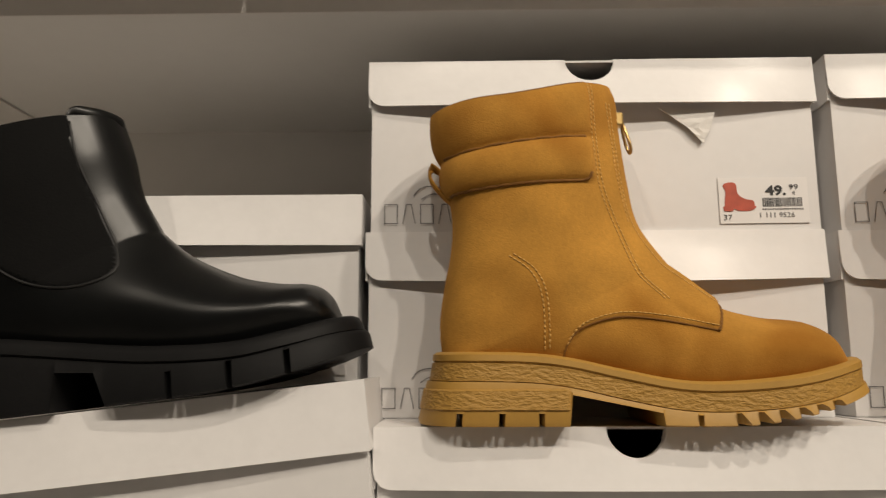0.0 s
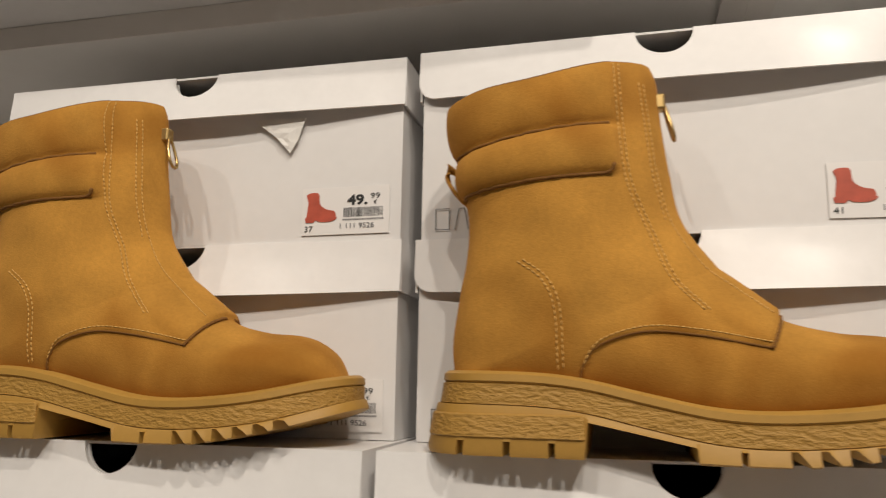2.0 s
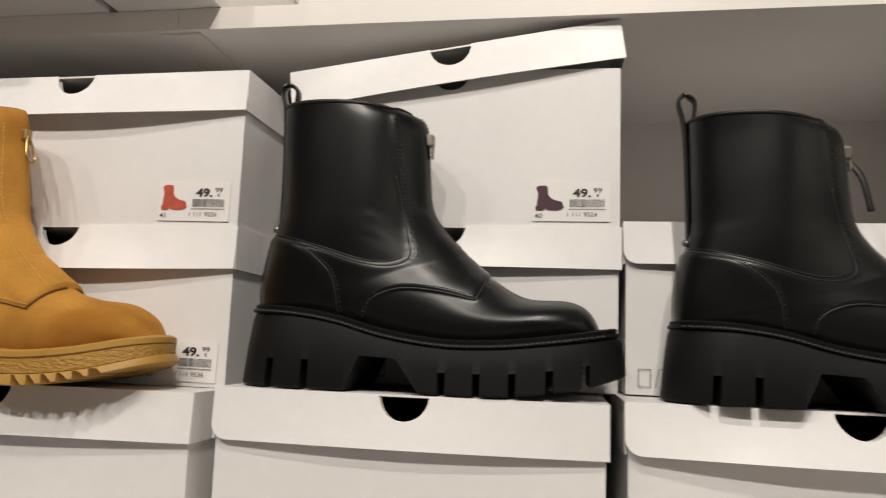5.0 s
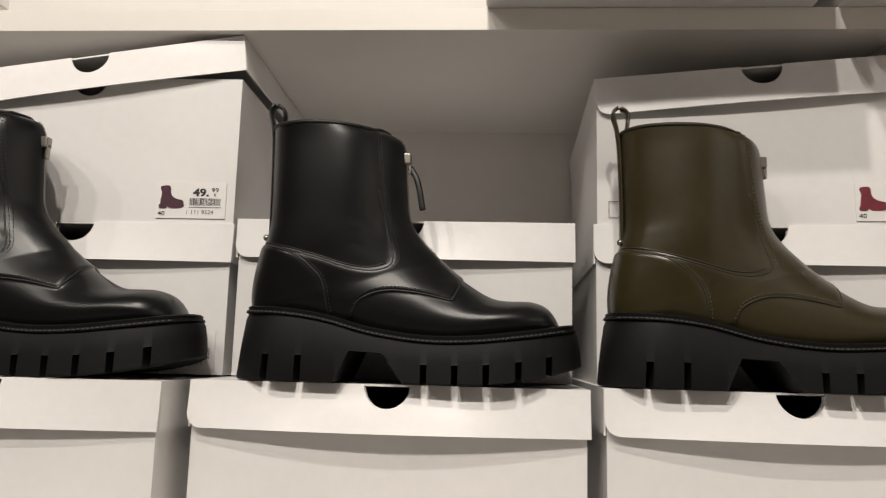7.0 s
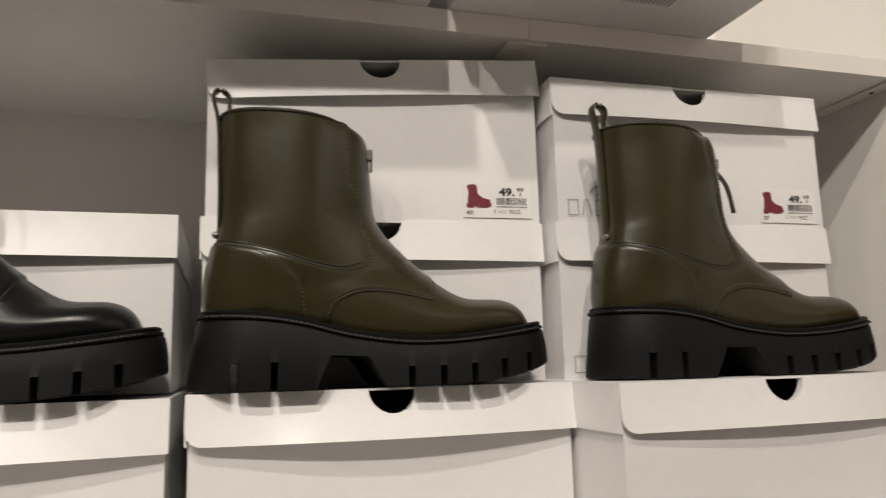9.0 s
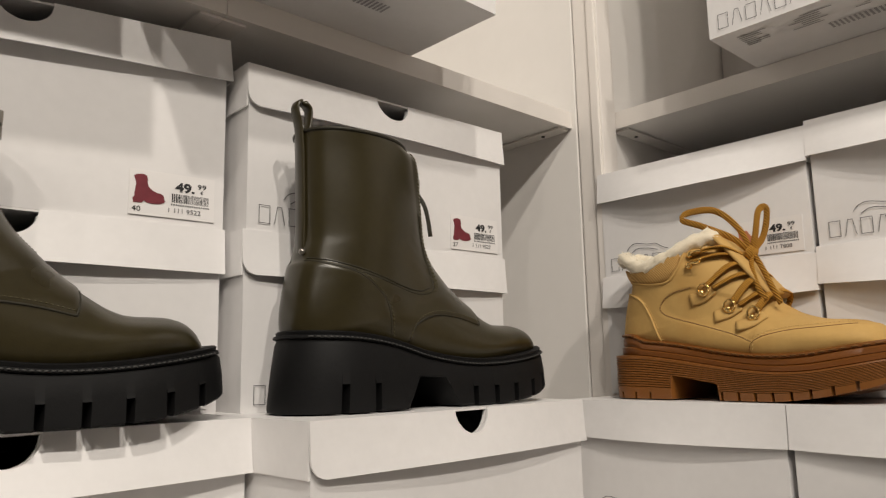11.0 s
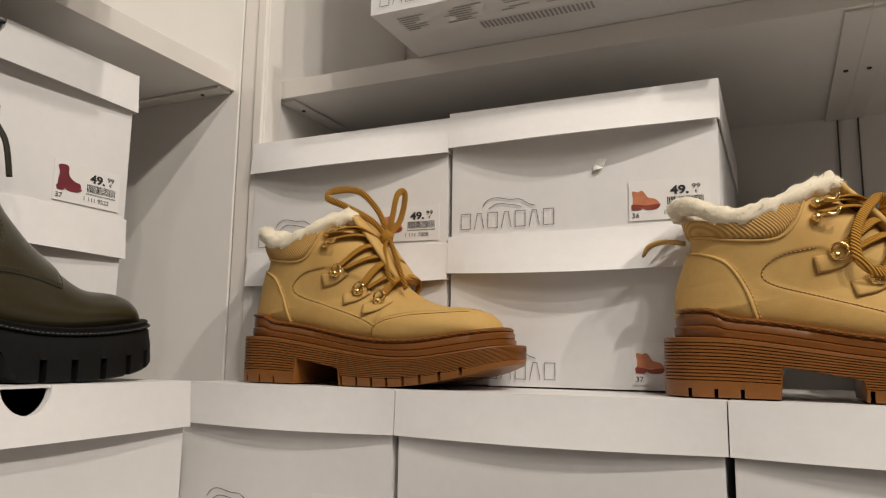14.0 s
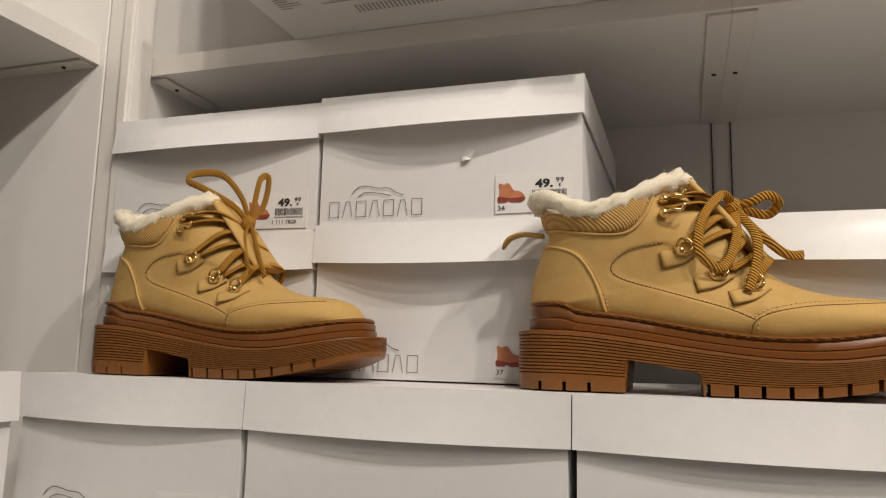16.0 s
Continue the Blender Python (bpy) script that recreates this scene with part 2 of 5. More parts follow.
def text_mesh(words, size):
    cu = bpy.data.curves.new("words", "FONT")
    cu.body, cu.size, cu.extrude, cu.resolution_u, cu.offset = words, size, 0.0001, 3, (size * 0.035 if size > 0.008 else 0.0)
    ob = bpy.data.objects.new("words", cu)
    me = bpy.data.meshes.new_from_object(ob)
    bpy.data.objects.remove(ob)
    return me


# ---- setting: the shelving that fills a corner of the shop ----
def structure(name, bm, mat, label="", category=""):
    ob = part(name, bm, mat)
    return tagged(ob, label, category or "structure", kind="structure")


BACK_Y, SHELF_Y, SHELF_Z = 0.885, 0.569, 1.6915
BACK_X, SHELF_X, SHELF2_Z = 2.36, 2.047, 1.6865
floor = structure("floor", box_bm(-3.5, 4.0, -4.0, 2.0, -0.1, 0.0), M["floor"], "pale matt shop floor", "floor")
ceiling = structure("ceiling", box_bm(-3.5, 4.0, -4.0, 2.0, 3.2, 3.3), M["plaster"], "plain painted shop ceiling", "ceiling")
structure("wall_south", box_bm(-3.5, 4.0, -4.1, -4.0, 0, 3.2), M["plaster"], "plain painted wall behind the aisle", "wall")
structure("wall_west", box_bm(-3.6, -3.5, -4.1, 2.1, 0, 3.2), M["plaster"], "plain painted wall at the aisle's end", "wall")
structure("wall_north", box_bm(-3.5, 4.0, BACK_Y + 0.03, BACK_Y + 0.15, 0, 3.2), M["plaster"], "painted wall behind the shelving", "wall")
structure("wall_east", box_bm(BACK_X + 0.03, BACK_X + 0.15, -4.1, BACK_Y + 0.03, 0, 3.2), M["plaster"], "painted wall behind the side shelving", "wall")
structure("back_panel", box_bm(-2.3, 2.016, BACK_Y, BACK_Y + 0.02, 0.05, 2.4), M["back"], "off-white back panel of the shelving", "panel")
structure("back_panel", box_bm(BACK_X, BACK_X + 0.02, -2.6, 0.53, 0.05, 2.4), M["back"], "off-white back panel of the side shelving", "panel")
structure("side_panel", box_bm(2.016, 2.034, 0.562, BACK_Y + 0.02, 0.05, 2.4, 0.001), M["board"], "white melamine side panel closing the shelving", "panel")
structure("side_panel", box_bm(2.046, BACK_X + 0.02, 0.532, 0.552, 0.05, 2.4, 0.001), M["board"], "white melamine side panel of the side shelving", "panel")
structure("corner_post", merged(box_bm(2.016, 2.045, 0.524, 0.56, 0.05, 2.4, 0.0015), box_bm(2.013, 2.022, 0.527, 0.538, 0.05, 2.4, 0.001)),
          M["edge"], "narrow white post in the corner of the shelving", "post")


def shelf_unit(x0, x1, m, z, front, back, label):
    """One shelf board with its edge band, end battens and screws."""
    ob = empty("shelf", m, label, "shelf", "shelf boards")
    ob["kind"] = "structure"
    part("board", box_bm(x0 + 0.0002, x1 - 0.0002, front + 0.002, back, z, z + 0.0205, 0.0004), M["board"], ob)
    part("edge_band", box_bm(x0 + 0.0002, x1 - 0.0002, front, front + 0.0015, z - 0.0004, z + 0.0209, 0.0003), M["edge"], ob, "white edge band")
    for a, b in ((x0 + 0.0001, x0 + 0.0205), (x1 - 0.0205, x1 - 0.0001)):
        part("batten", box_bm(a, b, front + 0.006, back, z - 0.003, z - 0.0005, 0.0002), M["edge"], ob)
        # by the corner the screw sits near the front, at the joints further in
        y = front + (0.038 if (a + b) / 2 > 1.98 or -0.54 < (a + b) / 2 < -0.51 else 0.143)
        bm = bmesh.new()
        bmesh.ops.create_cone(bm, cap_ends=True, segments=12, radius1=0.0022, radius2=0.0022, depth=0.0014,
                              matrix=Matrix.Translation(((a + b) / 2, y, z - 0.0036)))
        part("screw", bm, M["dark"], ob)
    return ob


ID = Matrix.Identity(4)
# the far side's boards are built along x, then turned to run along the other wall
TURNED = pose(0, 0, 0, 0, 0, -90)
for a, b in ((-1.55, -0.52), (-0.52, 0.517), (0.517, 1.555), (1.555, 2.016)):
    shelf_unit(a, b, ID, SHELF_Z, SHELF_Y, BACK_Y, "white melamine shelf board above the boot boxes")
    shelf_unit(a, b, ID, 1.2135, 0.40, BACK_Y, "white melamine shelf board under the boot boxes")
for a, b in ((-0.532, 0.0705), (0.0705, 1.02), (1.02, 1.97)):
    shelf_unit(a, b, TURNED, SHELF2_Z, SHELF_X, BACK_X, "white melamine shelf board above the shoe boxes")
    shelf_unit(a, b, TURNED, 1.2135, 1.88 if a > -0.5 else 2.045, BACK_X, "white melamine shelf board under the shoe boxes")
for y in (-0.063, -0.085, -1.0):
    structure("upright", box_bm(BACK_X - 0.004, BACK_X - 0.0005, y - 0.0008, y + 0.0008, 0.05, 2.4), M["joint"], "thin dark joint between back panels", "joint")

# ceiling spotlights above the aisle, none in view; the 80-degree ones are added fill
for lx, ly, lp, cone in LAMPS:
    sp = empty("spotlight", pose(lx, ly, 3.2), "small white ceiling spotlight, unseen and assumed, switched on", "spotlight", "ceiling spotlights")
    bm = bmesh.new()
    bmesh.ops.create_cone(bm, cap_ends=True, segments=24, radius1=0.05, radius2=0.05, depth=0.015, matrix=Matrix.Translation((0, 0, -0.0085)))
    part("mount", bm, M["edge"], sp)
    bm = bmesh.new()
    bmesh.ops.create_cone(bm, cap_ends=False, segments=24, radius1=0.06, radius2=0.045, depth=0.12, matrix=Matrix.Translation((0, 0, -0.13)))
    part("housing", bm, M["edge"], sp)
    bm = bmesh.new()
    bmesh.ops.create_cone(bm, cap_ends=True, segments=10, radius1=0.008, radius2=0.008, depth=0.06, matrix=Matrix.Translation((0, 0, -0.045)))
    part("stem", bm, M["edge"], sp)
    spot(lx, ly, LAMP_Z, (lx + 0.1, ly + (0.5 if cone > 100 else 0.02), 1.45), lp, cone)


# ---- shoe boxes ----
PRICE = {"big": text_mesh("49.", 0.0098), "small": text_mesh("99", 0.0056), "euro": text_mesh("€", 0.0035)}
SIZES = {s: text_mesh(s, 0.0058) for s in ("36", "37", "40", "41")}
ARTICLES = {a: text_mesh(a, 0.0052) for a in ("1 111 9526", "1 111 9524", "1 111 9522", "1 111 7808")}
for text in [*PRICE.values(), *SIZES.values()]:
    text.materials.append(M["ink"])
for text in ARTICLES.values():
    text.materials.append(M["grey_ink"])
# the little pictures: the upper's outline and the sole's
PRINTS = {
    "boot": ([(0.0018, 0.0035), (0.0245, 0.0035), (0.0262, 0.0050), (0.0250, 0.0078), (0.0185, 0.0092), (0.0130, 0.0132), (0.0112, 0.0212), (0.0016, 0.0205), (0.0030, 0.0150), (0.0022, 0.0085)],
             [(0.0012, 0.0), (0.0078, 0.0), (0.0095, 0.0018), (0.0130, 0.0003), (0.0220, 0.0003), (0.0268, 0.0022), (0.0264, 0.0038), (0.0150, 0.0034), (0.0016, 0.0040)]),
    "shoe": ([(0.0012, 0.0040), (0.0240, 0.0040), (0.0248, 0.0064), (0.0215, 0.0090), (0.0155, 0.0105), (0.0105, 0.0165), (0.0060, 0.0155), (0.0010, 0.0165), (0.0018, 0.0100)],
             [(0.0004, 0.0), (0.0085, 0.0), (0.0100, 0.0014), (0.0140, 0.0), (0.0225, 0.0), (0.0262, 0.0024), (0.0255, 0.0044), (0.0130, 0.0036), (0.0008, 0.0050)]),
}


def print_mesh(line, ink):
    bm = slab([(x * 0.9, z) for x, z in smooth_line(line + line[:1], 44)[:-1].tolist()], -0.0004, 0.0)
    me = bpy.data.meshes.new("shoe_print")
    bm.to_mesh(me)
    bm.free()
    me.materials.append(M[ink])
    return me


PRINT_MESH = {}
for key, (upper_line, sole_line) in PRINTS.items():
    for ink in ("red_print", "wine_print", "rust_print", "dark_print"):
        sole_ink = {"rust_print": "sole_print"}.get(ink, ink)
        PRINT_MESH[key, ink] = print_mesh(upper_line, ink), print_mesh(sole_line, sole_ink)


def bars_mesh(spans, z0, z1):
    v, f = [], []
    for a, b in spans:
        o = len(v)
        v += [(a, 0, z0), (b, 0, z0), (b, 0, z1), (a, 0, z1)]
        f.append((o, o + 1, o + 2, o + 3))
    return mesh_of("bars", v, f)


rng = random.Random(5)
code, cx = [], 0.0
while cx < 0.029:
    wd = rng.choice((0.0004, 0.0006, 0.0009))
    code.append((cx, cx + wd))
    cx += wd + rng.choice((0.0004, 0.0006))
BARCODE = bars_mesh(code, 0, 0.0068)
TINY = bars_mesh([(i * 0.0018, i * 0.0018 + 0.0012) for i in range(17)], 0, 0.0012)
for me, ink in ((BARCODE, "ink"), (TINY, "grey_ink")):
    me.materials.append(M[ink])
LABEL_MESH = bpy.data.meshes.new("label")
bm = box_bm(0, 0.0655, -0.0005, 0, 0, 0.0345)
bm.to_mesh(LABEL_MESH)
bm.free()
LABEL_MESH.materials.append(M["label"])
UP = pose(0, 0, 0, 90)


def price_label(parent, x, y, z, size, kind, ink, article, tilt=0.0):
    """A price sticker whose lower left corner lies at x, z on the front at y."""
    lab = part("price_label", LABEL_MESH, None, parent, "white price sticker with a small shoe picture and bar code", pose(x, y, z, 0, tilt, 0))
    upper_print, sole_print = PRINT_MESH[kind, ink]
    part("shoe_picture", upper_print, None, lab, "", pose(0.0022, -0.0006, 0.0092))
    part("sole_picture", sole_print, None, lab, "", pose(0.0022, -0.00065, 0.0092))
    for me, px, pz, wide in ((PRICE["big"], 0.0345, 0.0212, 1.26), (PRICE["small"], 0.0515, 0.0250, 1.3), (PRICE["euro"], 0.0540, 0.0212, 1.0),
                             (SIZES[size], 0.0022, 0.0026, 1.15), (ARTICLES[article], 0.0282, 0.0042, 1.12)):
        part("print", me, None, lab, "", Matrix.Translation((px, -0.0008, pz)) @ UP @ Matrix.Diagonal((wide, 1, 1, 1)))
    for name, me, px, pz in (("bar_code", BARCODE, 0.0318, 0.0122), ("small_print", TINY, 0.0312, 0.0098)):
        part(name, me, None, lab, "", pose(px, -0.0008, pz))["kind"] = "stuff"
    return lab


def logo_mesh():
    """The maker's mark as plain shapes: seven thin-lined blocks and an arched line above."""
    v, f = [], []

    def quad(q):
        o = len(v)
        v.extend((x, 0, z) for x, z in q)
        f.append((o, o + 1, o + 2, o + 3))
    t, h = 0.0006, 0.0150
    for i in range(7):
        x0, lean = i * 0.0134, (0.003 if i % 2 else 0.0)
        for p, q in ((x0, x0 + lean), (x0 + 0.0095, x0 + 0.0095 - lean)):
            quad([(p, 0), (p + t, 0), (q + t, h), (q, h)])
        quad([(x0 + t + lean, h - t), (x0 + 0.0095 - lean, h - t), (x0 + 0.0095 - lean, h), (x0 + t + lean, h)])
        if i % 2 == 0:
            quad([(x0 + t, 0), (x0 + 0.0095, 0), (x0 + 0.0095, t), (x0 + t, t)])
    arch = smooth_line([(0.022, 0.021), (0.026, 0.026), (0.034, 0.0285), (0.048, 0.026), (0.058, 0.0255), (0.066, 0.021), (0.073, 0.0185)], 26)
    for a, b in zip(arch[:-1], arch[1:]):
        n = np.array((a[1] - b[1], b[0] - a[0]))
        n = n / np.linalg.norm(n) * 0.00035
        quad([a - n, b - n, b + n, a + n])
    arch = smooth_line([(0.028, 0.0185), (0.036, 0.0225), (0.05, 0.021), (0.06, 0.0185)], 16)
    for a, b in zip(arch[:-1], arch[1:]):
        n = np.array((a[1] - b[1], b[0] - a[0]))
        n = n / np.linalg.norm(n) * 0.00035
        quad([a - n, b - n, b + n, a + n])
    me = mesh_of("maker_mark", v, f)
    me.materials.append(M["grey_ink"])
    return me


LOGO = logo_mesh()


def notch_line(w, z_top, radius, n=14):
    """Points of a half-round thumb notch hanging from z_top, from left to right."""
    return [(w / 2 - radius * math.cos(math.pi * i / n), z_top - radius * math.sin(math.pi * i / n)) for i in range(n + 1)]


def shell(x0, x1, y0, y1, z0, z1, t, open_z):
    """A card tray with no front, open at its top ("top") or at its bottom ("bottom")."""
    bm = bmesh.new()
    c = [bm.verts.new((x, y, z)) for z in (z0, z1) for x, y in ((x0, y0), (x1, y0), (x1, y1), (x0, y1))]
    for q in ((1, 2, 6, 5), (2, 3, 7, 6), (3, 0, 4, 7)):
        bm.faces.new([c[i] for i in q])
    bm.faces.new([c[i] for i in ((3, 2, 1, 0) if open_z == "top" else (4, 5, 6, 7))])
    bm.normal_update()
    bmesh.ops.solidify(bm, geom=bm.faces[:], thickness=t)
    bmesh.ops.recalc_face_normals(bm, faces=bm.faces[:])
    return bm


def flap_mesh(w, lip, notch, round_l, round_r, sag, o, t, flare):
    """The lid's front flap, in upright strips, so that it can bow and sag."""
    n = 72
    xs = sorted(set([-o + (w + 2 * o) * i / n for i in range(n + 1)]
                    + [w / 2 + notch * math.cos(math.pi * i / 16) for i in range(17)] * bool(notch)
                    + [-o + 0.012 * (1 - math.cos(a)) for a in np.linspace(0, 1.5, 7)] * bool(round_l)
                    + [w + o - 0.012 * (1 - math.cos(a)) for a in np.linspace(0, 1.5, 7)] * bool(round_r)))
    xs = [x for i, x in enumerate(xs) if i == 0 or x - xs[i - 1] > 1e-6]
    verts, faces, rows = [], [], 5
    for x in xs:
        top, low, r = 0.0, -lip, 0.012
        if notch and abs(x - w / 2) < notch:
            top = -math.sqrt(max(0, notch ** 2 - (x - w / 2) ** 2))
        bow = math.sin(math.pi * min(1, max(0, x / w)))
        low -= sag * bow
        for on, d in ((round_l, x + o), (round_r, w + o - x)):
            if on and d < r:
                low += r - math.sqrt(max(0, r * r - (r - d) ** 2))
        for j in range(rows + 1):
            z = top + (low - top) * j / rows
            y = -o - (flare * (0.3 + 0.7 * bow) + 1.2 * sag * bow) * (z / -lip) ** 1.3 if z < 0 else -o
            verts += [(x, y, z), (x, y + t, z)]
    step = 2 * (rows + 1)
    for i in range(len(xs) - 1):
        a, b = i * step, (i + 1) * step
        for j in range(rows):
            k = 2 * j
            faces += [(a + k, a + k + 2, b + k + 2, b + k), (a + k + 1, b + k + 1, b + k + 3, a + k + 3)]
        faces += [(a, b, b + 1, a + 1), (a + 2 * rows, a + 2 * rows + 1, b + 2 * rows + 1, b + 2 * rows)]
    for a in (0, (len(xs) - 1) * step):
        for j in range(rows):
            k = a + 2 * j
            faces.append((k, k + 1, k + 3, k + 2))
    me = mesh_of("front_flap", verts, faces)
    bm = bmesh.new()
    bm.from_mesh(me)
    bmesh.ops.recalc_face_normals(bm, faces=bm.faces[:])
    bm.to_mesh(me)
    bm.free()
    me.polygons.foreach_set("use_smooth", [True] * len(me.polygons))
    me.set_sharp_from_angle(angle=radians(35))
    me.materials.append(M["lid"])
    return me


def lid_part(parent, w, d, h, lip, notch, round_l, round_r, tilt, lift, sag, flare):
    """Lid of folded card; the front flap may have a thumb notch and rounded lower corners."""
    o, t = 0.0025, 0.0016
    lid = part("lid", shell(-o, w + o, -o + t, d + o, -lip, 0, t, "bottom"), M["lid"], parent,
               at=Matrix.Translation((0, 0, h + lift)) @ pose(0, 0, 0, 0, -tilt, 0))
    part("front_flap", flap_mesh(w, lip, notch, round_l, round_r, sag, o, t, flare), None, lid)
    return lid


def shoe_box(m, w, d, h, lip=0.037, notch=0.0, round_l=True, round_r=False, tilt=0.0, lift=0.0, sag=0.0,
             size="37", kind="boot", ink="red_print", label=True, logo=True, article="1 111 9526", rise=0.0, words="white cardboard shoe box with its lid on", group="boot boxes", flare=0.008, body_notch=True):
    """A lidded card box; its front lower left corner is the origin of m, the front looks to -y."""
    ob = empty("shoe_box", m, words, "shoe box", group)
    t = 0.002
    top = h - 0.002
    line = [(0, 0), (w, 0), (w, top)] + (notch_line(w, top, notch * 0.95)[::-1] if notch and body_notch else []) + [(0, top)]
    body = part("body", shell(0, w, t, d, 0, top, t, "top"), M["card"], ob)
    part("front_panel", slab(line, 0, t), M["card"], body)
    # added block fills the box; the shade inside is put into its dark colour
    part("dark_filler", box_bm(0.004, w - 0.004, 0.03, d - 0.004, 0.004, h - 0.035, 0.004), M["inside"], ob, "dark filler block, inside shade put in its colour")
    lid_part(ob, w, d, h, lip, notch, round_l, round_r, tilt, lift, sag, flare)
    if label:
        price_label(ob, w - 0.0735, -0.0006, 0.0045 + rise, size, kind, ink, article, rng.uniform(-0.8, 0.8))
    if logo:
        part("maker_mark", LOGO, None, ob, "thin grey maker's mark in plain shapes", pose(0.010, -0.0012, 0.0062 + rise))
    return ob


BASE = 1.234          # top of the lower shelf
LOW_H = 1.362 - BASE  # height of the boxes that the shoes stand on
DEPTH = 0.29


def on_north(x, y, z, yaw=0.0, roll=0.0):
    return pose(x, y, z, 0, roll, yaw)


def on_east(x, y, z, yaw=0.0):
    return pose(x, y, z, 0, 0, -90 + yaw)


# boxes under the boots, along the long wall
LOW = "white cardboard boot box under a displayed boot"
shoe_box(on_north(-0.368, 0.450, BASE + 0.0003, 0, -6.3), 0.325, DEPTH, LOW_H - 0.006, 0.042, 0, True, False, logo=False, words="tilted white cardboard boot box under a black boot")
shoe_box(on_north(-0.049, 0.464, BASE), 0.318, DEPTH, LOW_H, 0.037, 0.0185, True, False, logo=False, words=LOW)
shoe_box(on_north(0.281, 0.468, BASE, 1.5), 0.330, DEPTH, LOW_H, 0.037, 0.0185, True, False, logo=False, words=LOW)
shoe_box(on_north(0.628, 0.485, BASE, 0.5), 0.285, DEPTH, LOW_H + 0.005, 0.038, 0.0185, True, False, logo=False, words=LOW)
shoe_box(on_north(0.930, 0.514, BASE), 0.313, DEPTH, LOW_H + 0.006, 0.037, 0.0185, True, False, flare=0.016, logo=False, words=LOW)
shoe_box(on_north(1.258, 0.513, BASE, -0.8), 0.290, DEPTH, LOW_H + 0.008, 0.036, 0.0185, True, False, flare=0.016, logo=False, words=LOW)
shoe_box(on_north(1.556, 0.440, BASE, 2.5), 0.292, DEPTH, LOW_H + 0.008, 0.036, 0.0185, True, False, logo=False, words=LOW)

# boxes stacked behind the boots: x, y, yaw, width, heights, and what sets them apart
STACK = "white cardboard boot box stacked behind a boot"
Z0 = 1.3625
shoe_box(on_north(-0.400, 0.536, Z0 + 0.026), 0.328, DEPTH, 0.138, 0.039, 0.0, words="white cardboard boot box standing behind a black boot")
for x, y, yaw, w, heights, size, ink, notches in (
    (-0.064, 0.535, -0.2, 0.332, (0.133, 0.131), "37", "red_print", (0.0185, 0.0185)),
    (0.283, 0.534, -1.0, 0.328, (0.132, 0.134), "41", "red_print", (0.0185, 0.0185)),
    (0.632, 0.577, 1.0, 0.2955, (0.136, 0.1455), "40", "dark_print", (0.0185, 0.0185)),
    (0.934, 0.587, 0.0, 0.306, (0.142,), "41", "dark_print", (0.0185,)),
    (1.262, 0.590, -2.0, 0.298, (0.142, 0.142), "40", "wine_print", (0.0185, 0.0185)),
    (1.568, 0.556, -1.0, 0.290, (0.140, 0.135), "37", "wine_print", (0.0185, 0.0185)),
):
    z = Z0 if x < 0.6 else Z0 + 0.007
    for k, h in enumerate(heights):
        top = k == len(heights) - 1 and k > 0
        tilt = {0.632: 8.2, 1.262: 4.3}.get(x, 0.0) if top else 0.0
        hh = h - 0.003 if tilt else h
        shoe_box(on_north(x + 0.001 * k, y - 0.001 * k, z, yaw), w, DEPTH, hh - 0.0005, 0.036, notches[k], True, False, tilt, 0.0022 if not tilt else -0.001,
                 0.003 if x < 0.5 else 0.0, size, "boot", ink, article={"red_print": "1 111 9526", "dark_print": "1 111 9524"}.get(ink, "1 111 9522"), words=STACK if not tilt else "white boot box with a crooked lid, stacked behind a boot")
        z += h + 0.0018

# boxes along the short wall
LOW2 = "white cardboard shoe box under a displayed shoe"
for y, w in ((0.516, 0.217), (0.293, 0.243), (0.044, 0.243), (-0.205, 0.243)):
    shoe_box(on_east(1.916, y, BASE), w, DEPTH, LOW_H + 0.004, 0.036, 0, False, False, sag=0.0012, flare=0.005, rise=0.006, words=LOW2, kind="shoe", ink="rust_print", article="1 111 7808", group="shoe boxes")
STACK2 = "white cardboard shoe box stacked behind a shoe"
for y, w, heights, sizes in ((0.529, 0.232, (0.130, 0.121), ("37", "37")), (0.292, 0.240, (0.1355, 0.1195), ("37", "36")), (-0.058, 0.245, (0.132,), ("37",)), (-0.310, 0.245, (0.132,), ("37",))):
    z = 1.3675
    for k, h in enumerate(heights):
        shoe_box(on_east(2.012, y, z), w, DEPTH, h - 0.0005, 0.035, 0, False, False, sag=0.004, flare=0.012, lift=0.0022, size=sizes[k], kind="shoe", ink="rust_print", article="1 111 7808", words=STACK2, group="shoe boxes")
        z += h + 0.0018

# boxes that jut out over the edge of the upper shelves, with printed undersides
UNDER = []
v, f = [], []
r2 = random.Random(11)
for row in range(7):
    xx = 0.02
    for n in range(r2.randint(2, 4)):
        wd = r2.uniform(0.012, 0.03)
        o = len(v)
        yy = 0.014 + row * 0.0042
        v += [(xx, yy, 0), (xx + wd, yy, 0), (xx + wd, yy + 0.0016, 0), (xx, yy + 0.0016, 0)]
        f.append((o + 3, o + 2, o + 1, o))
        xx += wd + 0.03
for k in range(26):
    o = len(v)
    xx = 0.09 + k * 0.0042
    v += [(xx, 0.05, 0), (xx + 0.0022, 0.05, 0), (xx + 0.0022, 0.064, 0), (xx, 0.064, 0)]
    f.append((o + 3, o + 2, o + 1, o))
UNDER_PRINT = mesh_of("small_print", v, f)
UNDER_PRINT.materials.append(M["pale_ink"])


